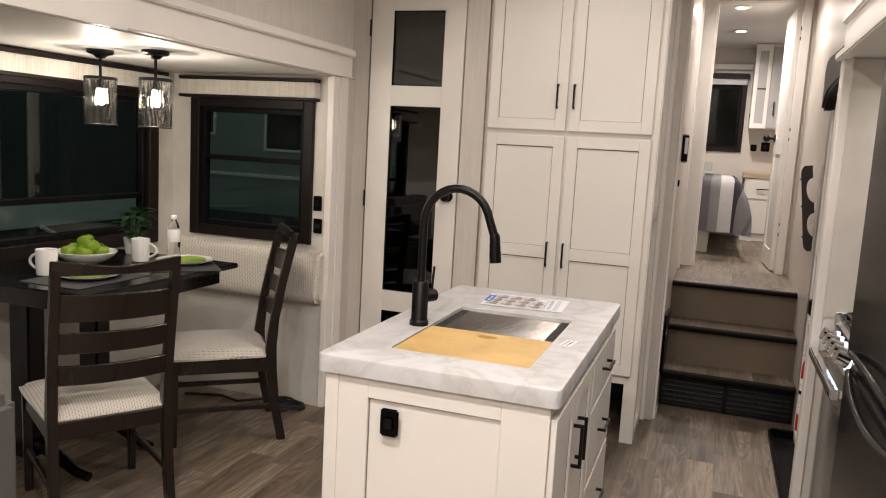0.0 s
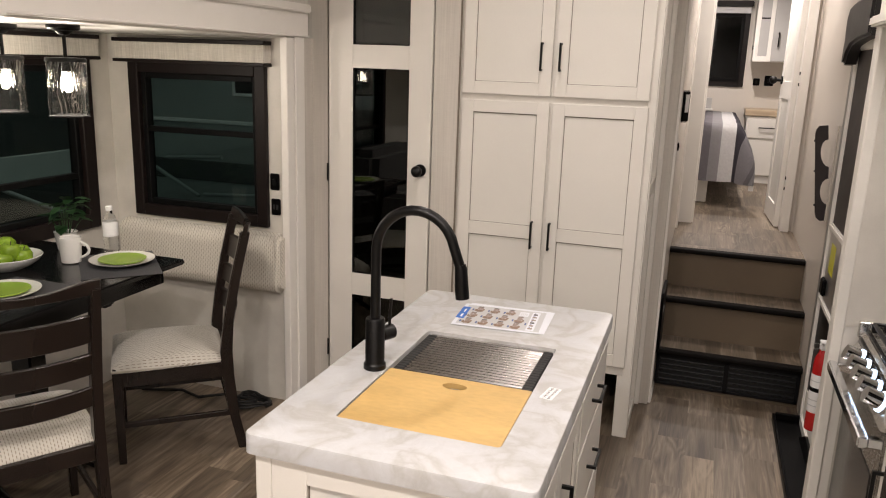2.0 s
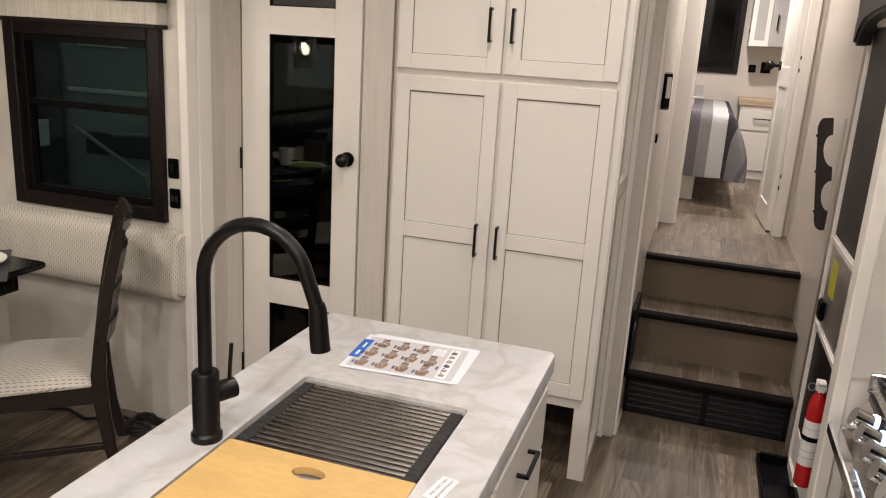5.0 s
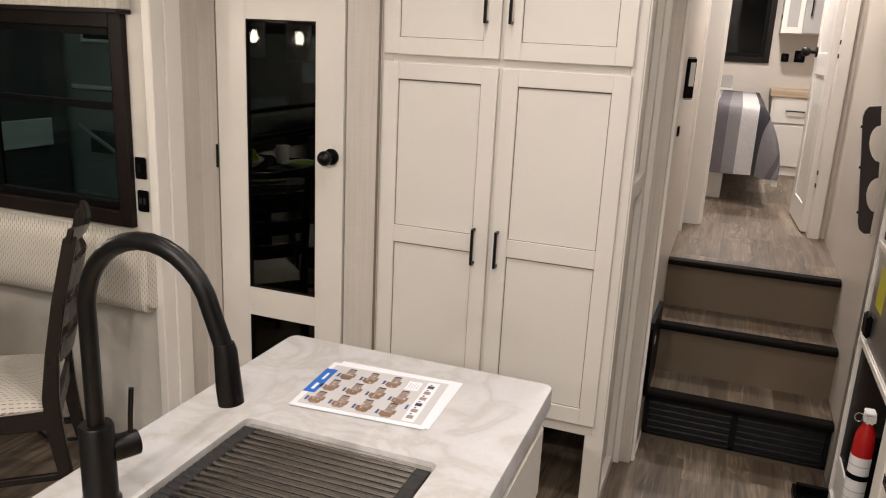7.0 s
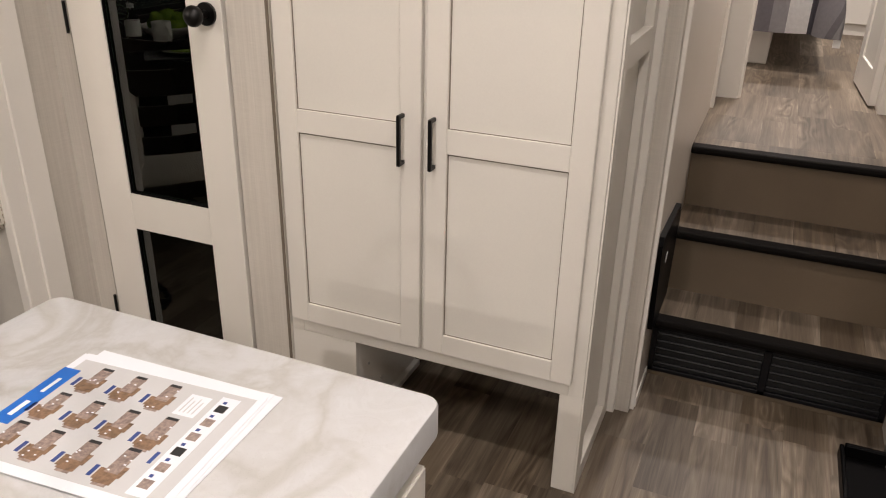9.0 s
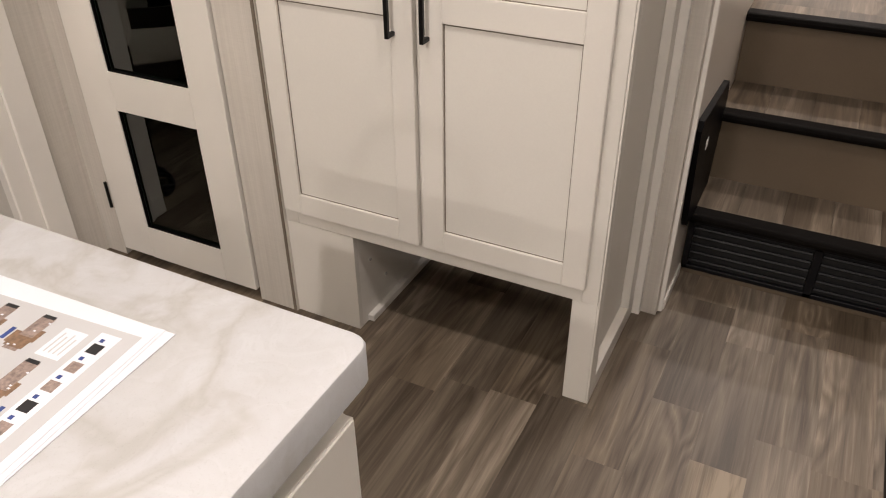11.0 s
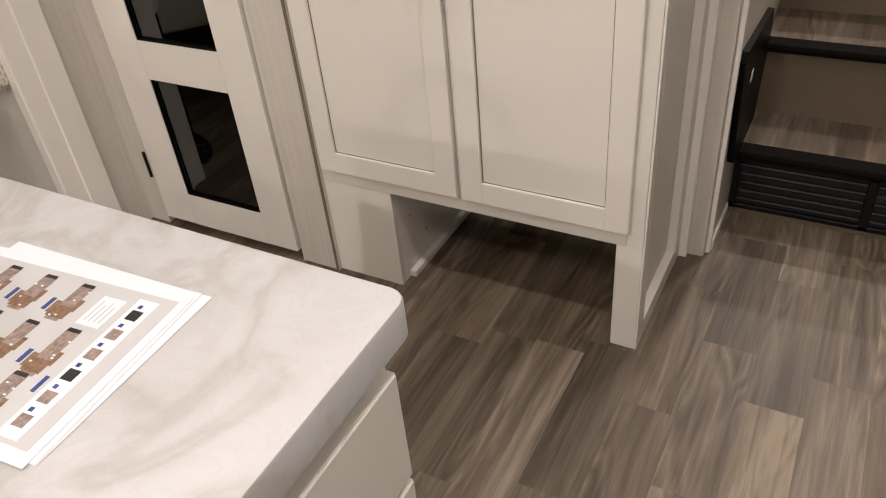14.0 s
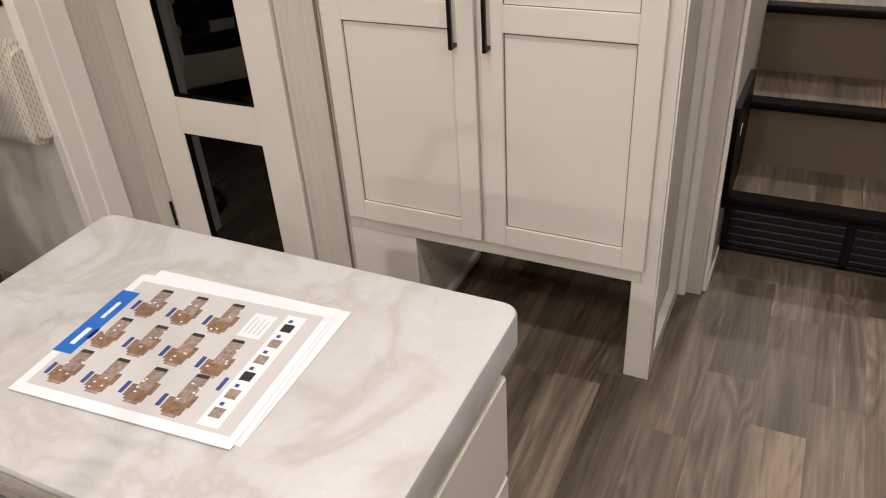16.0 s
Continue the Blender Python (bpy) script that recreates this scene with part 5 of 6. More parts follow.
bc = thing("base_cabinet", pose(0.78, 2.38, 0), "narrow cream base cabinet between range and refrigerator", "cabinet")
part("body", box(B(), 0.475, 1.11, 2.17, 2.596, 0.0, 0.866, 0.002), CREAM, bc)
shaker(bc, pose(0.456, 2.592, 0.10, 0, 0, -90), 0.418, 0.74, [(0.06, 0.68)], stile=0.055, handle=(0.04, 0.52, 0.04, 0.65))
single("counter_slab", box(B(), 0.440, 1.115, 2.168, 2.598, 0.868, 0.915, 0.005, 2), MARBLE, "short white marbled worktop beside the range", "worktop")

# ---- entry door ----
en = thing("door_2", pose(0.56, 3.97, 0), "white framed entry screen door with dark tinted panels, closed", "door", kind="structure")
bm = B()
for q in ((EY0, EY0 + 0.05, 0.0, EZ), (EY1 - 0.020, EY1, 0.0, EZ), (EY0 + 0.05, EY1 - 0.020, EZ - 0.05, EZ), (EY0 + 0.05, EY1 - 0.020, 0.0, 0.06), (EY0 + 0.05, EY1 - 0.020, 1.025, 1.055), (EY0 + 0.05, EY1 - 0.020, 0.665, 0.695)):
    box(bm, 0.525, 0.56, *q, 0.006, 2)
part("door_frame", bm, WHITE, en, "white aluminium frame")
bm = B()
for y in (EY1 - 0.002, EY1 + 0.014, EY1 + 0.028):
    box(bm, 0.522, 0.536, y - 0.005, y + 0.005, 0.0, EZ + 0.01, 0.003)
part("door_jamb", bm, ALUMINIUM, en, "ribbed aluminium jamb strips")
part("tinted_pane", box(B(), 0.540, 0.546, EY0 + 0.045, EY1 - 0.018, 1.05, EZ - 0.045), SCREENBROWN, en, "dark tinted window")
part("screen", box(B(), 0.540, 0.546, EY0 + 0.045, EY1 - 0.018, 0.20, 0.67), BLACKPLASTIC, en, "black mesh screen")
part("kick_plate", box(B(), 0.534, 0.548, EY0 + 0.045, EY1 - 0.04, 0.055, 0.205, 0.002), WHITE, en, "white kick plate")
lt = part("latch_panel", box(B(), 0.534, 0.548, EY0 + 0.045, EY1 - 0.045, 0.69, 1.03, 0.002), ALUMINIUM, en, "grey latch panel")
part("sticker", box(B(), 0.5325, 0.5338, EY1 - 0.25, EY1 - 0.13, 0.84, 0.98), YELLOW, lt, "yellow sticker")
part("latch", box(B(), 0.515, 0.536, EY1 - 0.15, EY1 - 0.07, 0.72, 0.80, 0.006, 2), BLACKPLASTIC, lt, "black latch handle")
setting("wall_outside_door", box(B(), 0.62, 0.66, EY0 - 0.1, EY1 + 0.1, 0, 2.0), UNLITDARK, "dark outer door behind the screen", "wall")
setting("trim_entry_edge", box(B(), 0.528, 0.536, EY1 + 0.034, EY1 + 0.048, 0.0, 0.40, 0.002), BLACKPLASTIC, "black edge strip beside the entry door", "trim")

ha = thing("hood_cover", pose(0.51, 4.45, 1.8), "dark grey moulded plastic cover over the entry door corner", "cover")
out = []
for y, z in ((4.545, 1.80), (4.53, 1.785), (4.50, 1.79), (4.46, 1.835), (4.38, 1.868), (4.20, 1.885), (3.95, 1.895), (3.95, 2.05), (4.40, 2.055), (4.50, 2.04), (4.545, 2.0), (4.55, 1.94), (4.53, 1.90), (4.545, 1.86)):
    out.append((y, z))
bm = prism(B(), out, 0.475, 0.534, 0)
bmesh.ops.bevel(bm, geom=[e for e in bm.edges if abs(e.verts[0].co.x - e.verts[1].co.x) < 1e-5 and e.verts[0].co.x < 0.5], offset=0.012, segments=3, affect="EDGES")
part("shell", bm, plain("grey_plastic", (0.02, 0.018, 0.018), 0.42, spec=0.3), ha)

rk = thing("grab_rail", pose(0.52, 4.72, 1.02), "dark plastic grab rail with two scalloped hand holes", "grab rail")
out = [(0.432, 1.455), (0.436, 1.478), (0.446, 1.494), (0.485, 1.499), (0.494, 1.432)]
for (xa, za), (xb, zb), dip in (((0.494, 1.43), (0.514, 1.295), 0.036), ((0.520, 1.238), (0.533, 1.106), 0.036)):
    for k in range(9):
        a = math.pi * k / 8
        u = (1 - math.cos(a)) / 2
        out.append((xa + (xb - xa) * u - dip * math.sin(a), za + (zb - za) * u))
out += [(0.534, 1.026), (0.508, 1.022), (0.490, 1.036), (0.482, 1.062)]
bm = B()
prism(bm, out, 4.71, 4.728, 1)
part("rack_board", bm, plain("rack_plastic", (0.035, 0.029, 0.030), 0.45, spec=0.3), rk)
part("wall_strip", box(B(), 0.528, 0.536, 4.70, 4.738, 1.02, 1.50, 0.002), plain("rack_strip", (0.55, 0.51, 0.46), 0.4), rk)
for z in (1.10, 1.27, 1.42):
    x = 0.482 - (z - 1.062) * 0.126
    part("peg", rod(B(), (x - 0.006, 4.719, z), (x + 0.008, 4.719, z), 0.005, seg=10), BLACK, rk)

ex = thing("fire_extinguisher", pose(0.475, 3.88, 0.27), "small red and white fire extinguisher beside the entry door", "fire extinguisher")
ecx, ecy = 0.488, 3.90
part("cylinder", lathe(B(), [(0.027, 0.25), (0.031, 0.255), (0.031, 0.545), (0.028, 0.575), (0.018, 0.60), (0.014, 0.615)], 28, (ecx, ecy, 0)), RED, ex, "red cylinder")
part("paper_label", lathe(B(), [(0.0314, 0.335), (0.0316, 0.336), (0.0316, 0.505), (0.0314, 0.506)], 28, (ecx, ecy, 0)), LABELWHITE, ex, "white printed label")
for z in (0.365, 0.39, 0.475):
    part("printed_line", lathe(B(), [(0.0317, z), (0.0319, z + 0.001), (0.0319, z + 0.003), (0.0317, z + 0.004)], 28, (ecx, ecy, 0)), PRINTGREY, ex)
part("strap", lathe(B(), [(0.032, 0.43), (0.0335, 0.431), (0.0335, 0.447), (0.032, 0.448)], 28, (ecx, ecy, 0)), BLACKPLASTIC, ex, "black mounting strap")
part("bracket", box(B(), 0.51, 0.527, ecy - 0.02, ecy + 0.02, 0.30, 0.58, 0.002), BLACKPLASTIC, ex, "black wall bracket")
bm = B()
box(bm, ecx - 0.016, ecx + 0.016, ecy - 0.02, ecy + 0.02, 0.612, 0.645, 0.006, 2)
box(bm, ecx - 0.018, ecx + 0.012, ecy - 0.030, ecy + 0.009, 0.645, 0.656, 0.003)
part("valve_head", bm, LABELWHITE, ex, "white valve head and lever")
part("pull_ring", tube(B(), [(ecx + 0.012 * math.cos(a) - 0.03, ecy - 0.012, 0.63 + 0.014 * math.sin(a)) for a in [2 * math.pi * k / 12 for k in range(12)]], 0.0015, 6), CHROME, ex)

tr = thing("entry_step_cover", pose(0.46, 4.0, 0), "black plastic entry step tray on the floor by the door", "step cover")
part("tray", box(B(), 0.405, 0.533, 3.34, 4.50, 0.001, 0.012, 0.002), BLACKPLASTIC, tr)
part("side_lip", box(B(), 0.397, 0.410, 3.34, 4.508, 0.001, 0.040, 0.003), BLACKPLASTIC, tr)
part("end_lip", box(B(), 0.410, 0.533, 4.488, 4.508, 0.001, 0.050, 0.004), BLACKPLASTIC, tr)
bm = prism(B(), [(3.34, 0.012), (3.34, 0.10), (4.15, 0.10), (4.32, 0.012)], 0.508, 0.520, 0)
part("side_plate", bm, BLACKPLASTIC, tr)

# hall fittings
th = thing("thermostat", pose(-0.21, 4.75, 1.56), "slim black control display on the hall wall", "control panel")
TM = pose(-0.198, 4.745, 1.555, 0, 0, 50)
part("holder", box(B(), -0.2135, -0.196, 4.735, 4.765, 1.50, 1.61, 0.002), BLACKPLASTIC, th)
part("rim", box(B(), -0.026, 0.026, -0.006, 0.004, -0.083, 0.083, 0.005, 2, TM), CHROME, th, "thin chrome rim")
part("case", box(B(), -0.0235, 0.0235, -0.009, 0.002, -0.080, 0.080, 0.004, 2, TM), BLACKPLASTIC, th)
part("screen", box(B(), -0.012, 0.015, -0.011, -0.0088, -0.03, 0.062, 0.001, 1, TM), LABELWHITE, th, "pale display")
sw2 = thing("hall_switch", pose(-0.21, 4.645, 1.35), "tiny black wall sensor under the control display", "switch")
part("plate", box(B(), -0.213, -0.205, 4.625, 4.665, 1.335, 1.375, 0.003), BLACKPLASTIC, sw2)
part("button", box(B(), -0.206, -0.202, 4.638, 4.652, 1.348, 1.362, 0.002), CHROME, sw2)
pl = thing("step_side_panel", pose(-0.21, 4.7, 0.27), "black plastic access panel on the wall beside the steps", "panel")
bm = prism(B(), [(4.478, 0.585), (4.50, 0.605), (4.90, 0.575), (4.935, 0.52), (4.935, 0.48), (4.87, 0.245), (4.55, 0.262), (4.535, 0.285)], -0.214, -0.196, 0)
part("board", bm, BLACKPLASTIC, pl)
part("badge", box(B(), -0.197, -0.1945, 4.62, 4.65, 0.47, 0.50, 0.001), LABELWHITE, pl, "small white tag")

VENTBLACK = plain("satin_black_vent", (0.005, 0.005, 0.0062), 0.42, var=0.2, spec=0.17)
vent = thing("floor_vent", pose(0.16, 4.70, 0.03), "black slatted air return grille in the lowest riser", "vent")
VY = 4.703
bm = B()
vx0, vx1, vz0, vz1 = -0.208, 0.530, 0.026, 0.207
for q in ((vx0, vx1, vz0, vz0 + 0.016), (vx0, vx1, vz1 - 0.016, vz1), (vx0, vx0 + 0.018, vz0, vz1), (vx1 - 0.018, vx1, vz0, vz1), (0.150, 0.175, vz0, vz1)):
    box(bm, q[0], q[1], VY - 0.012, VY + 0.008, q[2], q[3], 0.002)
part("frame", bm, VENTBLACK, vent)
part("backing", box(B(), vx0 + 0.01, vx1 - 0.01, VY + 0.002, VY + 0.0065, vz0 + 0.01, vz1 - 0.01), RUBBER, vent)
for i in range(5):
    z = vz0 + 0.033 + i * 0.0288
    for x0, x1 in ((vx0 + 0.018, 0.150), (0.175, vx1 - 0.018)):
        m = pose((x0 + x1) / 2, VY - 0.003, z, -28)
        part("slat", box(B(), -(x1 - x0) / 2, (x1 - x0) / 2, -0.010, 0.004, -0.005, 0.005, 0.002, 1, m), VENTBLACK, vent)

# ---- bedroom ----
bd = thing("door_3", pose(0.45, 6.1, 0.7), "white bedroom door standing open into the room", "door", kind="structure")
ang = 93.0
dm = pose(0.452, 6.13, 0.715, 0, 0, ang)
bm = B()
W_, H_ = 0.56, 1.89
for q in ((0, 0.10, 0, H_), (W_ - 0.10, W_, 0, H_), (0.10, W_ - 0.10, 0, 0.14), (0.10, W_ - 0.10, H_ - 0.10, H_), (0.10, W_ - 0.10, 0.85, 0.97)):
    box(bm, q[0], q[1], 0, 0.032, q[2], q[3], 0.002, 1, dm)
part("leaf", bm, WHITE, bd)
for z0, z1 in ((0.14, 0.85), (0.97, H_ - 0.10)):
    part("panel", box(B(), 0.096, W_ - 0.096, 0.008, 0.024, z0 - 0.004, z1 + 0.004, 0, 1, dm), CREAM_PANEL, bd)
kx = W_ - 0.06
c = dm @ Vector((kx, 0.032, 0.975))
o = (dm.to_3x3() @ Vector((0, 1, 0)))
bm = rod(B(), c, c + o * 0.010, 0.03, seg=24)
kb = part("door_knob", bm, BLACK, bd, "round black door knob")
rod_ = rod(B(), c + o * 0.01, c + o * 0.045, 0.011, seg=16)
part("knob_shank", rod_, BLACK, kb)
bm = B()
bmesh.ops.create_uvsphere(bm, u_segments=20, v_segments=12, radius=0.028, matrix=Matrix.Translation(c + o * 0.062))
part("knob_ball", bm, BLACK, kb)
for z in (0.98, 1.05, 2.36, 2.43, 1.66, 1.73):
    part("hinge", box(B(), 0.446, 0.4515, 6.04, 6.062, z, z + 0.022, 0.001), BLACK, bd, "small black hinge block")

bed = thing("bed", pose(-0.6, 7.9, 0.7), "made bed with grey and white striped quilt, white base", "bed")
part("base", box(B(), -1.55, -0.032, 6.985, 8.78, 0.706, 1.05, 0.004), WHITE, bed, "white panelled bed base")
part("mattress", box(B(), -1.6, 0.13, 6.87, 8.78, 1.05, 1.33, 0.05, 4), LABELWHITE, bed, "white mattress")
bm = B()
layer = bm.verts.layers.float.new("across")
QX0, QX1, QY0, QY1, QT = -1.62, 0.148, 6.845, 8.76, 1.345
nu, nv = 96, 84
HANG = 0.455


def quilt(u, v):
    """u across the bed out to the hem of the hanging side, v from the head to the foot hem; the corner hangs as a cone fold."""
    lenx, leny = QX1 - QX0, QY1 - QY0
    sx, sv = u * (lenx + HANG), v * (leny + HANG)
    x, y, z = QX0 + min(sx, lenx), QY1 - min(sv, leny), QT
    ox, oy = max(0, sx - lenx), max(0, sv - leny)
    if max(ox, oy) > 0:
        phi = math.atan2(oy, ox)
        cone = math.sin(2 * phi) ** 2
        r = max(ox, oy) * (1 + 0.12 * cone)
        low = min(1, r / 0.25)
        wave = 0.010 * math.sin(sv * 13.0) * (oy == 0) + 0.007 * math.sin(sx * 19.0 + 0.8) * (ox == 0) + 0.016 * math.sin(9 * phi) * cone
        outw = 0.038 * min(1, r / 0.05) ** 0.6 + (0.05 + 0.24 * cone) * r + 0.055 * cone * math.sin(math.pi * r / 0.54) + wave * low
        x += math.cos(phi) * outw
        y -= math.sin(phi) * outw
        z -= 0.95 * max(0, r - 0.015) * (1 - 0.10 * cone) + 0.02 * min(1, r / 0.06)
    z += 0.010 * math.sin(sx * 5 + 1) * math.sin(sv * 4) + 0.004 * math.sin(sx * 17) * math.sin(sv * 13)
    return (x, y, z)


vs = grid(bm, nu, nv, quilt)
for i, row in enumerate(vs):
    for v in row:
        v[layer] = i / nu
bmesh.ops.solidify(bm, geom=bm.faces[:], thickness=0.012)
q = part("quilt", bm, QUILT, bed, "grey and white striped quilt", smooth=70)
bm = box(B(), 0.0, 0.035, 0, 0.003, -0.05, 0.0, 0, 1, pose(0.262, 6.708, 0.912))
part("care_tag", bm, LABELWHITE, q)

ns = thing("nightstand", pose(0.55, 8.5, 0.7), "white built-in nightstand with a light wood top", "nightstand")
part("body", box(B(), 0.26, 0.895, 8.42, 8.79, 0.70, 1.335, 0.003), CREAM, ns)
part("top", box(B(), 0.24, 0.897, 8.40, 8.795, 1.337, 1.395, 0.004), NIGHTWOOD, ns, "light wood-look top")
m = pose(0.275, 8.40, 1.13)
d = part("drawer", box(B(), 0, 0.34, 0, 0.02, 0, 0.18, 0.003, 1, m), CREAM, ns)
bar_pull(d, m, 0.10, 0.10, 0.24, 0.10)
part("lower_drawer", box(B(), 0.275, 0.615, 8.40, 8.42, 0.78, 1.11, 0.003), CREAM, ns)
oc = thing("overhead_cabinet", pose(0.55, 8.6, 1.83), "white overhead bedroom cabinet with a grey door and glass front", "cabinet")
part("body", box(B(), 0.245, 0.895, 8.48, 8.795, 1.835, CEIL - 0.002, 0.002), CREAM, oc)
bm = B()
for qd in ((0.245, 0.285, 1.835, CEIL - 0.01), (0.365, 0.40, 1.835, CEIL - 0.01), (0.285, 0.365, 1.835, 1.885), (0.285, 0.365, 2.60, CEIL - 0.01)):
    box(bm, qd[0], qd[1], 8.46, 8.48, qd[2], qd[3], 0.002)
gf = part("glass_front", bm, WHITE, oc, "white framed front")
part("pane", box(B(), 0.283, 0.367, 8.468, 8.474, 1.88, 2.605), GREYDOOR, gf, "grey frosted pane")
part("shelf_line", box(B(), 0.285, 0.365, 8.464, 8.4675, 2.22, 2.232), BLACK, gf)
m = pose(0.402, 8.462, 1.84)
d = part("door", box(B(), 0, 0.46, 0, 0.018, 0, 0.80, 0.002, 1, m), GREYDOOR, oc, "flat grey door")
bar_pull(d, m, 0.05, 0.13, 0.05, 0.26)
part("hinge", box(B(), 0.238, 0.245, 8.50, 8.53, 1.94, 1.98, 0.001), BLACK, oc)
for x, z, s in ((0.322, 1.645, 0.03), (0.435, 1.66, 0.042)):
    o = thing("bedroom_switch", pose(x, 8.795, z), "black switch plate on the wall over the nightstand", "switch")
    part("plate", box(B(), x - s, x + s, 8.788, 8.7995, z - s * 1.15, z + s * 1.15, 0.004, 2), BLACKPLASTIC, o)
    part("rocker", box(B(), x - s * 0.3, x + s * 0.3, 8.784, 8.789, z - s * 0.5, z + s * 0.5, 0.002), BLACK, o)
nc = thing("wall_niche", pose(-0.2, 8.78, 1.37), "small open grey-backed niche at the head of the bed", "niche")
part("box", box(B(), -0.42, -0.07, 8.74, 8.798, 1.37, 1.475, 0.003), GREYDOOR, nc)
part("ledge", box(B(), -0.44, -0.055, 8.70, 8.798, 1.352, 1.37, 0.002), WHITE, nc)

# ---- brochure on the worktop ----
br = thing("brochure_stack", pose(-0.655, 2.858, 0.9155, 0, 0, 4.2), "stack of printed floor plan sheets lying on the worktop", "brochure")
br.scale = (1.025, 1.035, 1.0)
PW, PH = 0.287, 0.222
for i, (dx, dy, a) in enumerate(((0.012, 0.012, -2.2), (0.005, 0.005, 0.9), (0, 0, 0))):
    part("sheet", box(B(), -PW / 2, PW / 2, -PH / 2, PH / 2, 0.0008 * i, 0.0008 * i + 0.0006, 0, 1, pose(dx, dy, 0, 0, 0, a)), PAPER, br, "white paper sheet", local=True)
top = part("print_field", box(B(), -PW / 2 + 0.012, PW / 2 - 0.01, -PH / 2 + 0.014, PH / 2 - 0.012, 0.0022, 0.0024), PRINTGREY, br, "pale grey printed field", local=True)
tab = part("blue_tab", box(B(), -PW / 2 - 0.001, -PW / 2 + 0.026, -0.045, 0.075, 0.0024, 0.0026), PRINTBLUE, br, "blue heading band", local=True)
part("logo_mark", box(B(), -PW / 2 + 0.010, -PW / 2 + 0.017, -0.030, 0.0, 0.0026, 0.0027), LABELWHITE, tab, local=True)
part("logo_mark", box(B(), -PW / 2 + 0.011, -PW / 2 + 0.0165, 0.020, 0.052, 0.0026, 0.0027), LABELWHITE, tab, local=True)
rnd = random.Random(11)
plans = [(-0.085 + 0.053 * i, 0.062) for i in range(3)] + [(-0.097 + 0.052 * i, 0.0) for i in range(4)] + [(-0.101 + 0.052 * i, -0.062) for i in range(4)]
for i, (u, v) in enumerate(plans):
    big = i in (6, 10)
    hh = 0.027 if not big else 0.031
    body = part("floor_plan", box(B(), u - 0.009, u + 0.009, v - hh, v + hh, 0.0024, 0.00255), PRINTTAUPE, br, "brown printed floor plan picture", local=True)
    wings = B()
    y0 = v - hh + 0.004
    box(wings, u - 0.016, u - 0.009, y0 + 0.004, y0 + 0.022, 0.0024, 0.0026)
    box(wings, u + 0.009, u + 0.015, y0 + 0.012, y0 + 0.030, 0.0024, 0.0026)
    box(wings, u - 0.012, u + 0.012, y0, y0 + 0.017, 0.0025, 0.00262)
    part("slide_outline", wings, PRINTBROWN, body, local=True)
    fine = B()
    for k in range(4):
        fx, fy = u + rnd.uniform(-0.011, 0.007), v - hh + rnd.uniform(0.004, 2 * hh - 0.008)
        box(fine, fx, fx + 0.003, fy, fy + 0.002, 0.0026, 0.00268)
    tagged(part("plan_detail", fine, PAPER, body, local=True), kind="stuff")
    part("plan_cap", box(B(), u - 0.008, u + 0.008, v + hh - 0.003, v + hh + 0.002, 0.0025, 0.00264), PRINTBLACK, body, local=True)
    part("name_bar", box(B(), u - 0.024, u - 0.0185, v - hh + 0.010, v - hh + 0.028, 0.0024, 0.0026), PRINTNAVY, br, "small blue caption bar", local=True)
card = part("note_card", box(B(), 0.050, 0.080, 0.040, 0.082, 0.0024, 0.00255), PAPER, br, "white note card", local=True)
for k in range(4):
    part("text_line", box(B(), 0.055 + 0.006 * k, 0.057 + 0.006 * k, 0.046, 0.076 - 0.005 * (k % 2), 0.00256, 0.00262), PRINTGREY, card, local=True)
key = part("legend_panel", box(B(), 0.090, 0.116, -0.092, 0.090, 0.0024, 0.00255), PAPER, br, "white legend strip", local=True)
for k in range(6):
    y = -0.080 + 0.028 * k
    part("legend_icon", box(B(), 0.095, 0.109, y, y + 0.014, 0.00256, 0.00265), PRINTTAUPE if k not in (2, 5) else PRINTBLACK, key, local=True)
    part("legend_mark", box(B(), 0.097, 0.102, y + 0.017, y + 0.022, 0.00256, 0.00265), PRINTNAVY, key, local=True)
part("name_bar", box(B(), 0.080, 0.085, -0.045, -0.025, 0.0024, 0.0026), PRINTNAVY, br, local=True)

# seat beside the path at the start
so = thing("recliner_seat", pose(-2.45, 1.4, 0), "charcoal upholstered seat with a padded arm beside the window", "seat")
part("arm", box(B(), -2.98, -1.950, 1.52, 1.745, 0.0, 0.672, 0.035, 4), GREYFABRIC, so)
part("seat_cushion", box(B(), -2.70, -1.97, 0.55, 1.51, 0.10, 0.46, 0.06, 4), GREYFABRIC, so)
part("back_cushion", box(B(), -2.98, -2.71, 0.55, 1.51, 0.10, 0.98, 0.07, 4), GREYFABRIC, so)

# ---- night outside ----
setting("ground_outside", box(B(), -30, 30, -30, 40, -1.0, -0.9), OUTDARK, "dark paving outside at night", "ground")
nb = thing("neighbouring_trailer", pose(-6.0, 4.0, -0.9), "pale travel trailer with a dark side parked outside at night", "trailer")
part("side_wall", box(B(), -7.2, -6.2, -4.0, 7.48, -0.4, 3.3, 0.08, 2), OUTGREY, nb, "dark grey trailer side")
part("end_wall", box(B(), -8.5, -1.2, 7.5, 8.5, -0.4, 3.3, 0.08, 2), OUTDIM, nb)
part("side_band", box(B(), -6.195, -6.17, -3.5, 7.2, 0.49, 0.75, 0.006), OUTPALE, nb, "pale band along the trailer side")
part("skirt_rail", rod(B(), (-6.1, 5.7, 0.50), (-6.1, 6.7, 0.02), 0.02), OUTPALE, nb, "pale slanted rail")
for ya in (0.2, 3.4):
    part("window", box(B(), -6.197, -6.18, ya, ya + 1.3, 1.3, 2.0, 0.004), TINTED, nb, "dark trailer window")
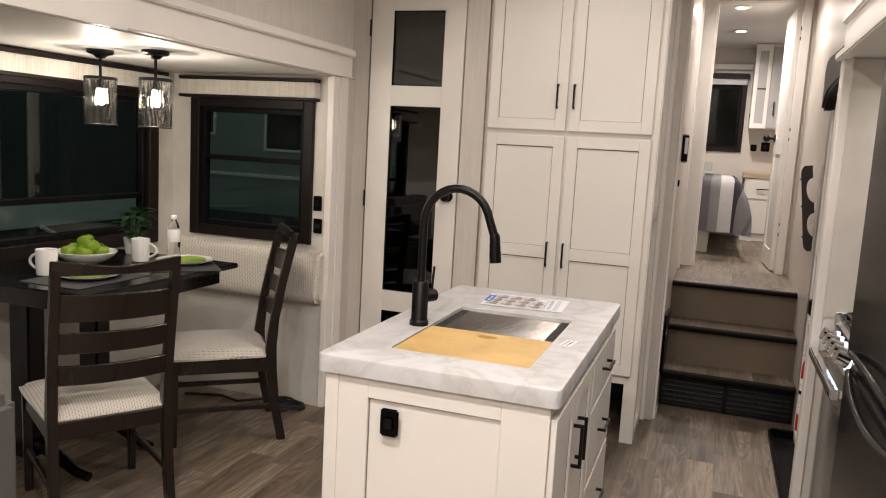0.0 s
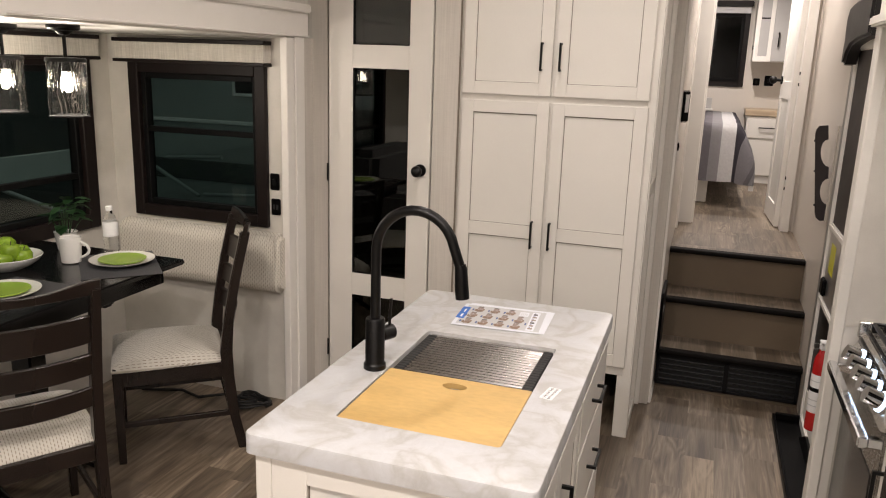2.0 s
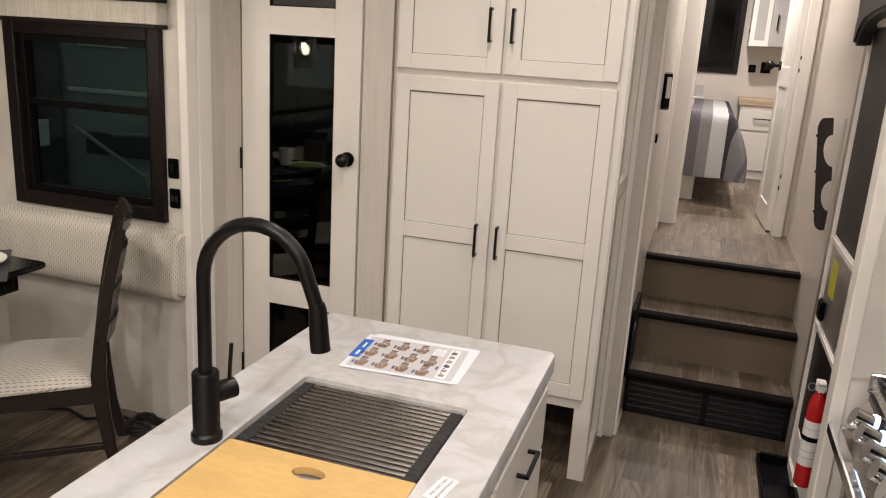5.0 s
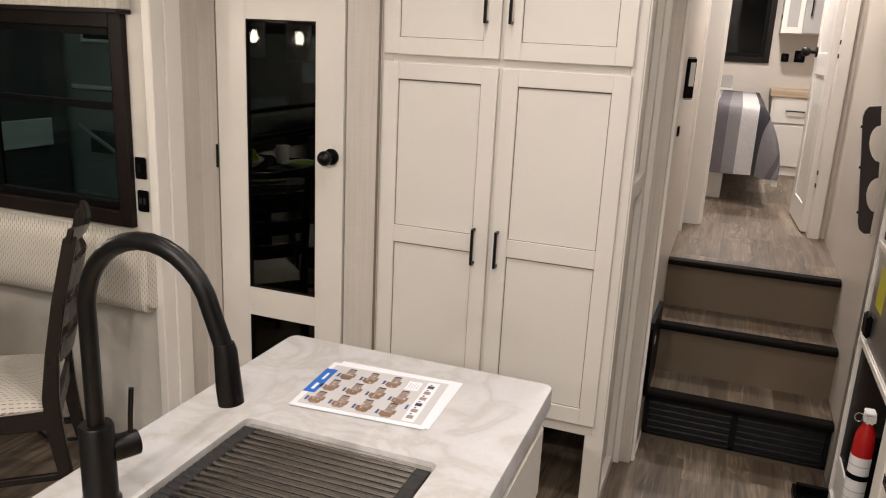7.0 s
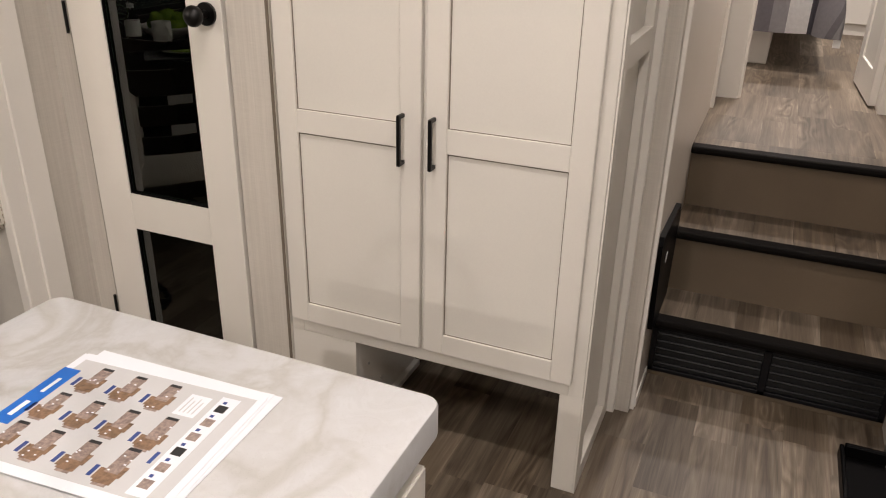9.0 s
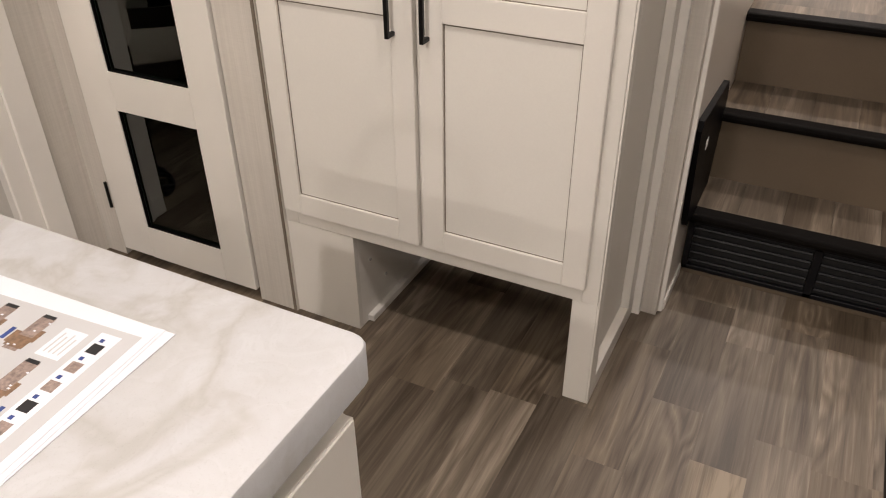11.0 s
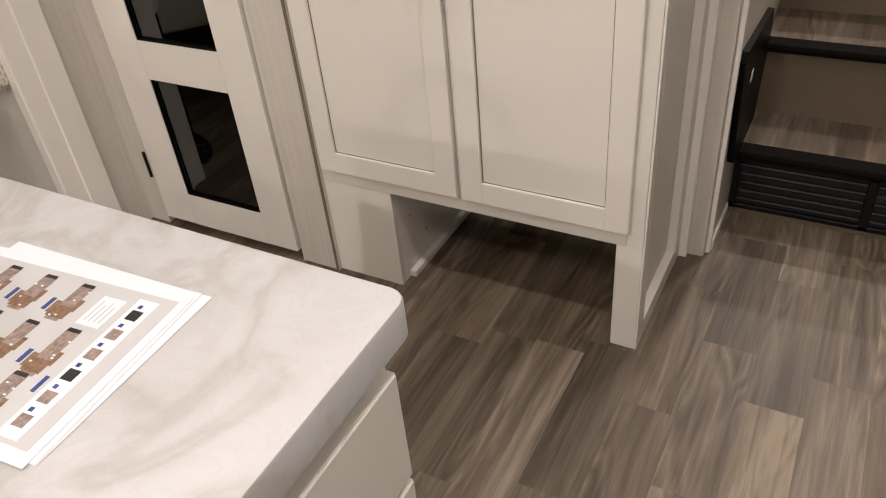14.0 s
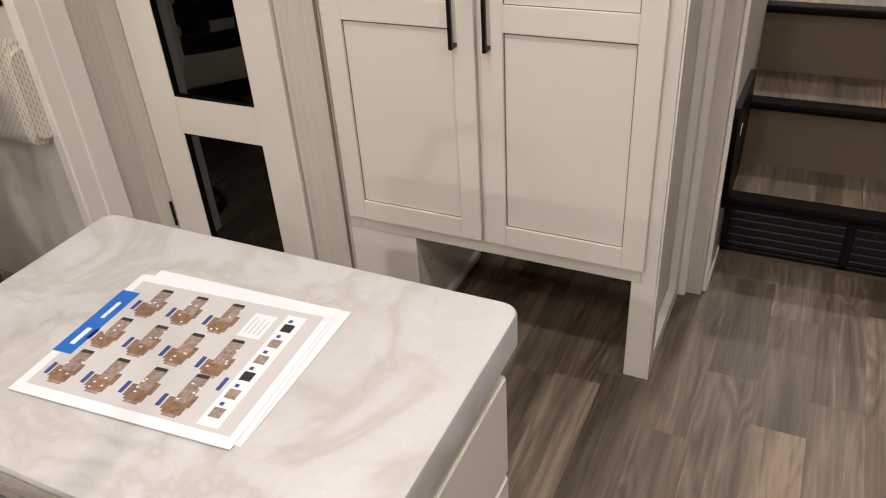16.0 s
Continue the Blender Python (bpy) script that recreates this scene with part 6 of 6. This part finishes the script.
for x0, x1, z0, z1 in ((-4.75, -4.15, 1.35, 2.15), (-3.2, -2.5, 1.35, 1.95), (-6.0, -5.45, 1.5, 2.2)):
    w = part("window", box(B(), x0, x1, 7.485, 7.503, z0, z1, 0.006), TINTED, nb, "dark rounded trailer window")
    rim = B()
    for q in ((x0 - 0.03, x0, z0 - 0.03, z1 + 0.03), (x1, x1 + 0.03, z0 - 0.03, z1 + 0.03), (x0, x1, z0 - 0.03, z0), (x0, x1, z1, z1 + 0.03)):
        box(rim, q[0], q[1], 7.478, 7.503, q[2], q[3], 0.004)
    part("window_rim", rim, OUTPALE, w)
part("belt_trim", box(B(), -6.19, -1.25, 7.482, 7.503, 1.02, 1.06, 0.005), OUTPALE, nb, "pale trim strip")
part("lower_band", box(B(), -6.0, -1.25, 7.488, 7.503, 0.40, 0.62, 0.005), OUTGREY, nb, "dark band along the trailer end")
for (xa, za), (xb, zb) in (((-5.9, 0.70), (-5.0, 0.30)), ((-5.0, 0.30), (-4.2, 0.36)), ((-5.45, 0.66), (-4.7, 0.72))):
    part("hitch_rail", rod(B(), (xa, 7.25, za), (xb, 7.15, zb), 0.02), OUTDIM, nb, "dim slanted rail")

# Added backdrop that blocks the bright world behind the bedroom pane.
setting("backdrop_outside_front", box(B(), -2.2, 1.2, 9.4, 9.5, 0.3, 3.0), UNLITDARK, "added dark backdrop beyond the bedroom window", "wall")

# ---- floor planks ----
PW_ = 0.13
LENGTHS = (0.36, 0.477, 0.477, 0.62)
def plank_mesh(length, w=PW_):
    bm = B()
    box(bm, 0.00003, w - 0.00003, 0.00003, length - 0.00003, -0.006, 0.0)
    return mesh_of("plank", bm, VINYL, 0)


SHARED = {l: plank_mesh(l) for l in LENGTHS}


JOINTS = {-0.795: 3.873, -0.405: 3.515, -0.275: 3.83, -0.145: 4.103, -0.015: 3.938, 0.115: 4.072}


def lay(parent, x0, x1, y0, y1, z, seed, joints={}):
    """Rows of planks along y; a row whose left seam is in joints has a butt joint at that place."""
    rnd = random.Random(seed)
    x = x0
    while x < x1 - 0.01:
        y = y0 - rnd.choice((0.0, 0.13, 0.27, 0.4))
        for seam, at in joints.items():
            if abs(seam - x) < 0.02:
                y = at - 0.477 * math.ceil((at - y0) / 0.477)
        fixed = any(abs(seam - x) < 0.02 for seam in joints)
        while y < y1 - 0.02:
            l = 0.477 if fixed else rnd.choice(LENGTHS)
            a, b = max(y, y0), min(y + l, y1)
            w = min(PW_, x1 - x)
            if b - a > 0.02:
                me = SHARED[l] if b - a > l - 1e-4 and w > PW_ - 1e-4 else plank_mesh(b - a, w)
                ob = new("plank", me)
                ob.parent = parent
                ob.location = (x, a, z)
            y += l
        x += PW_


lay(floor, -2.095, 0.535, 1.3, 4.71, 0.0, 3, JOINTS)
lay(upper_floor, -0.90, 0.90, 5.205, 8.80, 0.705, 8)
bm = B()
rnd = random.Random(4)
x = -3.0
while x < 1.12:
    y = -2.6
    while y < 4.0:
        l = rnd.choice(LENGTHS)
        inside = x > -2.10 and y + l > 1.3
        if inside and y < 1.3:
            box(bm, x + 0.0003, x + PW_ - 0.0003, y, 1.2995, -0.006, 0.0)
        elif not inside:
            box(bm, x + 0.0003, min(x + PW_ - 0.0003, 1.12 if x > -2.1 else -2.0935), y + 0.0003, min(y + l - 0.0003, 3.744 if x < -2.09 else 1.2995), -0.006, 0.0)
        y += l
    x += PW_
rest = part("plank_rest", bm, vinyl("vinyl_plank_far", TONES, 0.52, False), floor, "grey-brown wood-look planks")
tagged(rest, kind="stuff")
setting("trim_floor_seam", box(B(), -1.752, -1.722, -0.5, 3.735, 0.0, 0.006, 0.002), VINYL, "low transition strip along the slide-out floor", "trim")
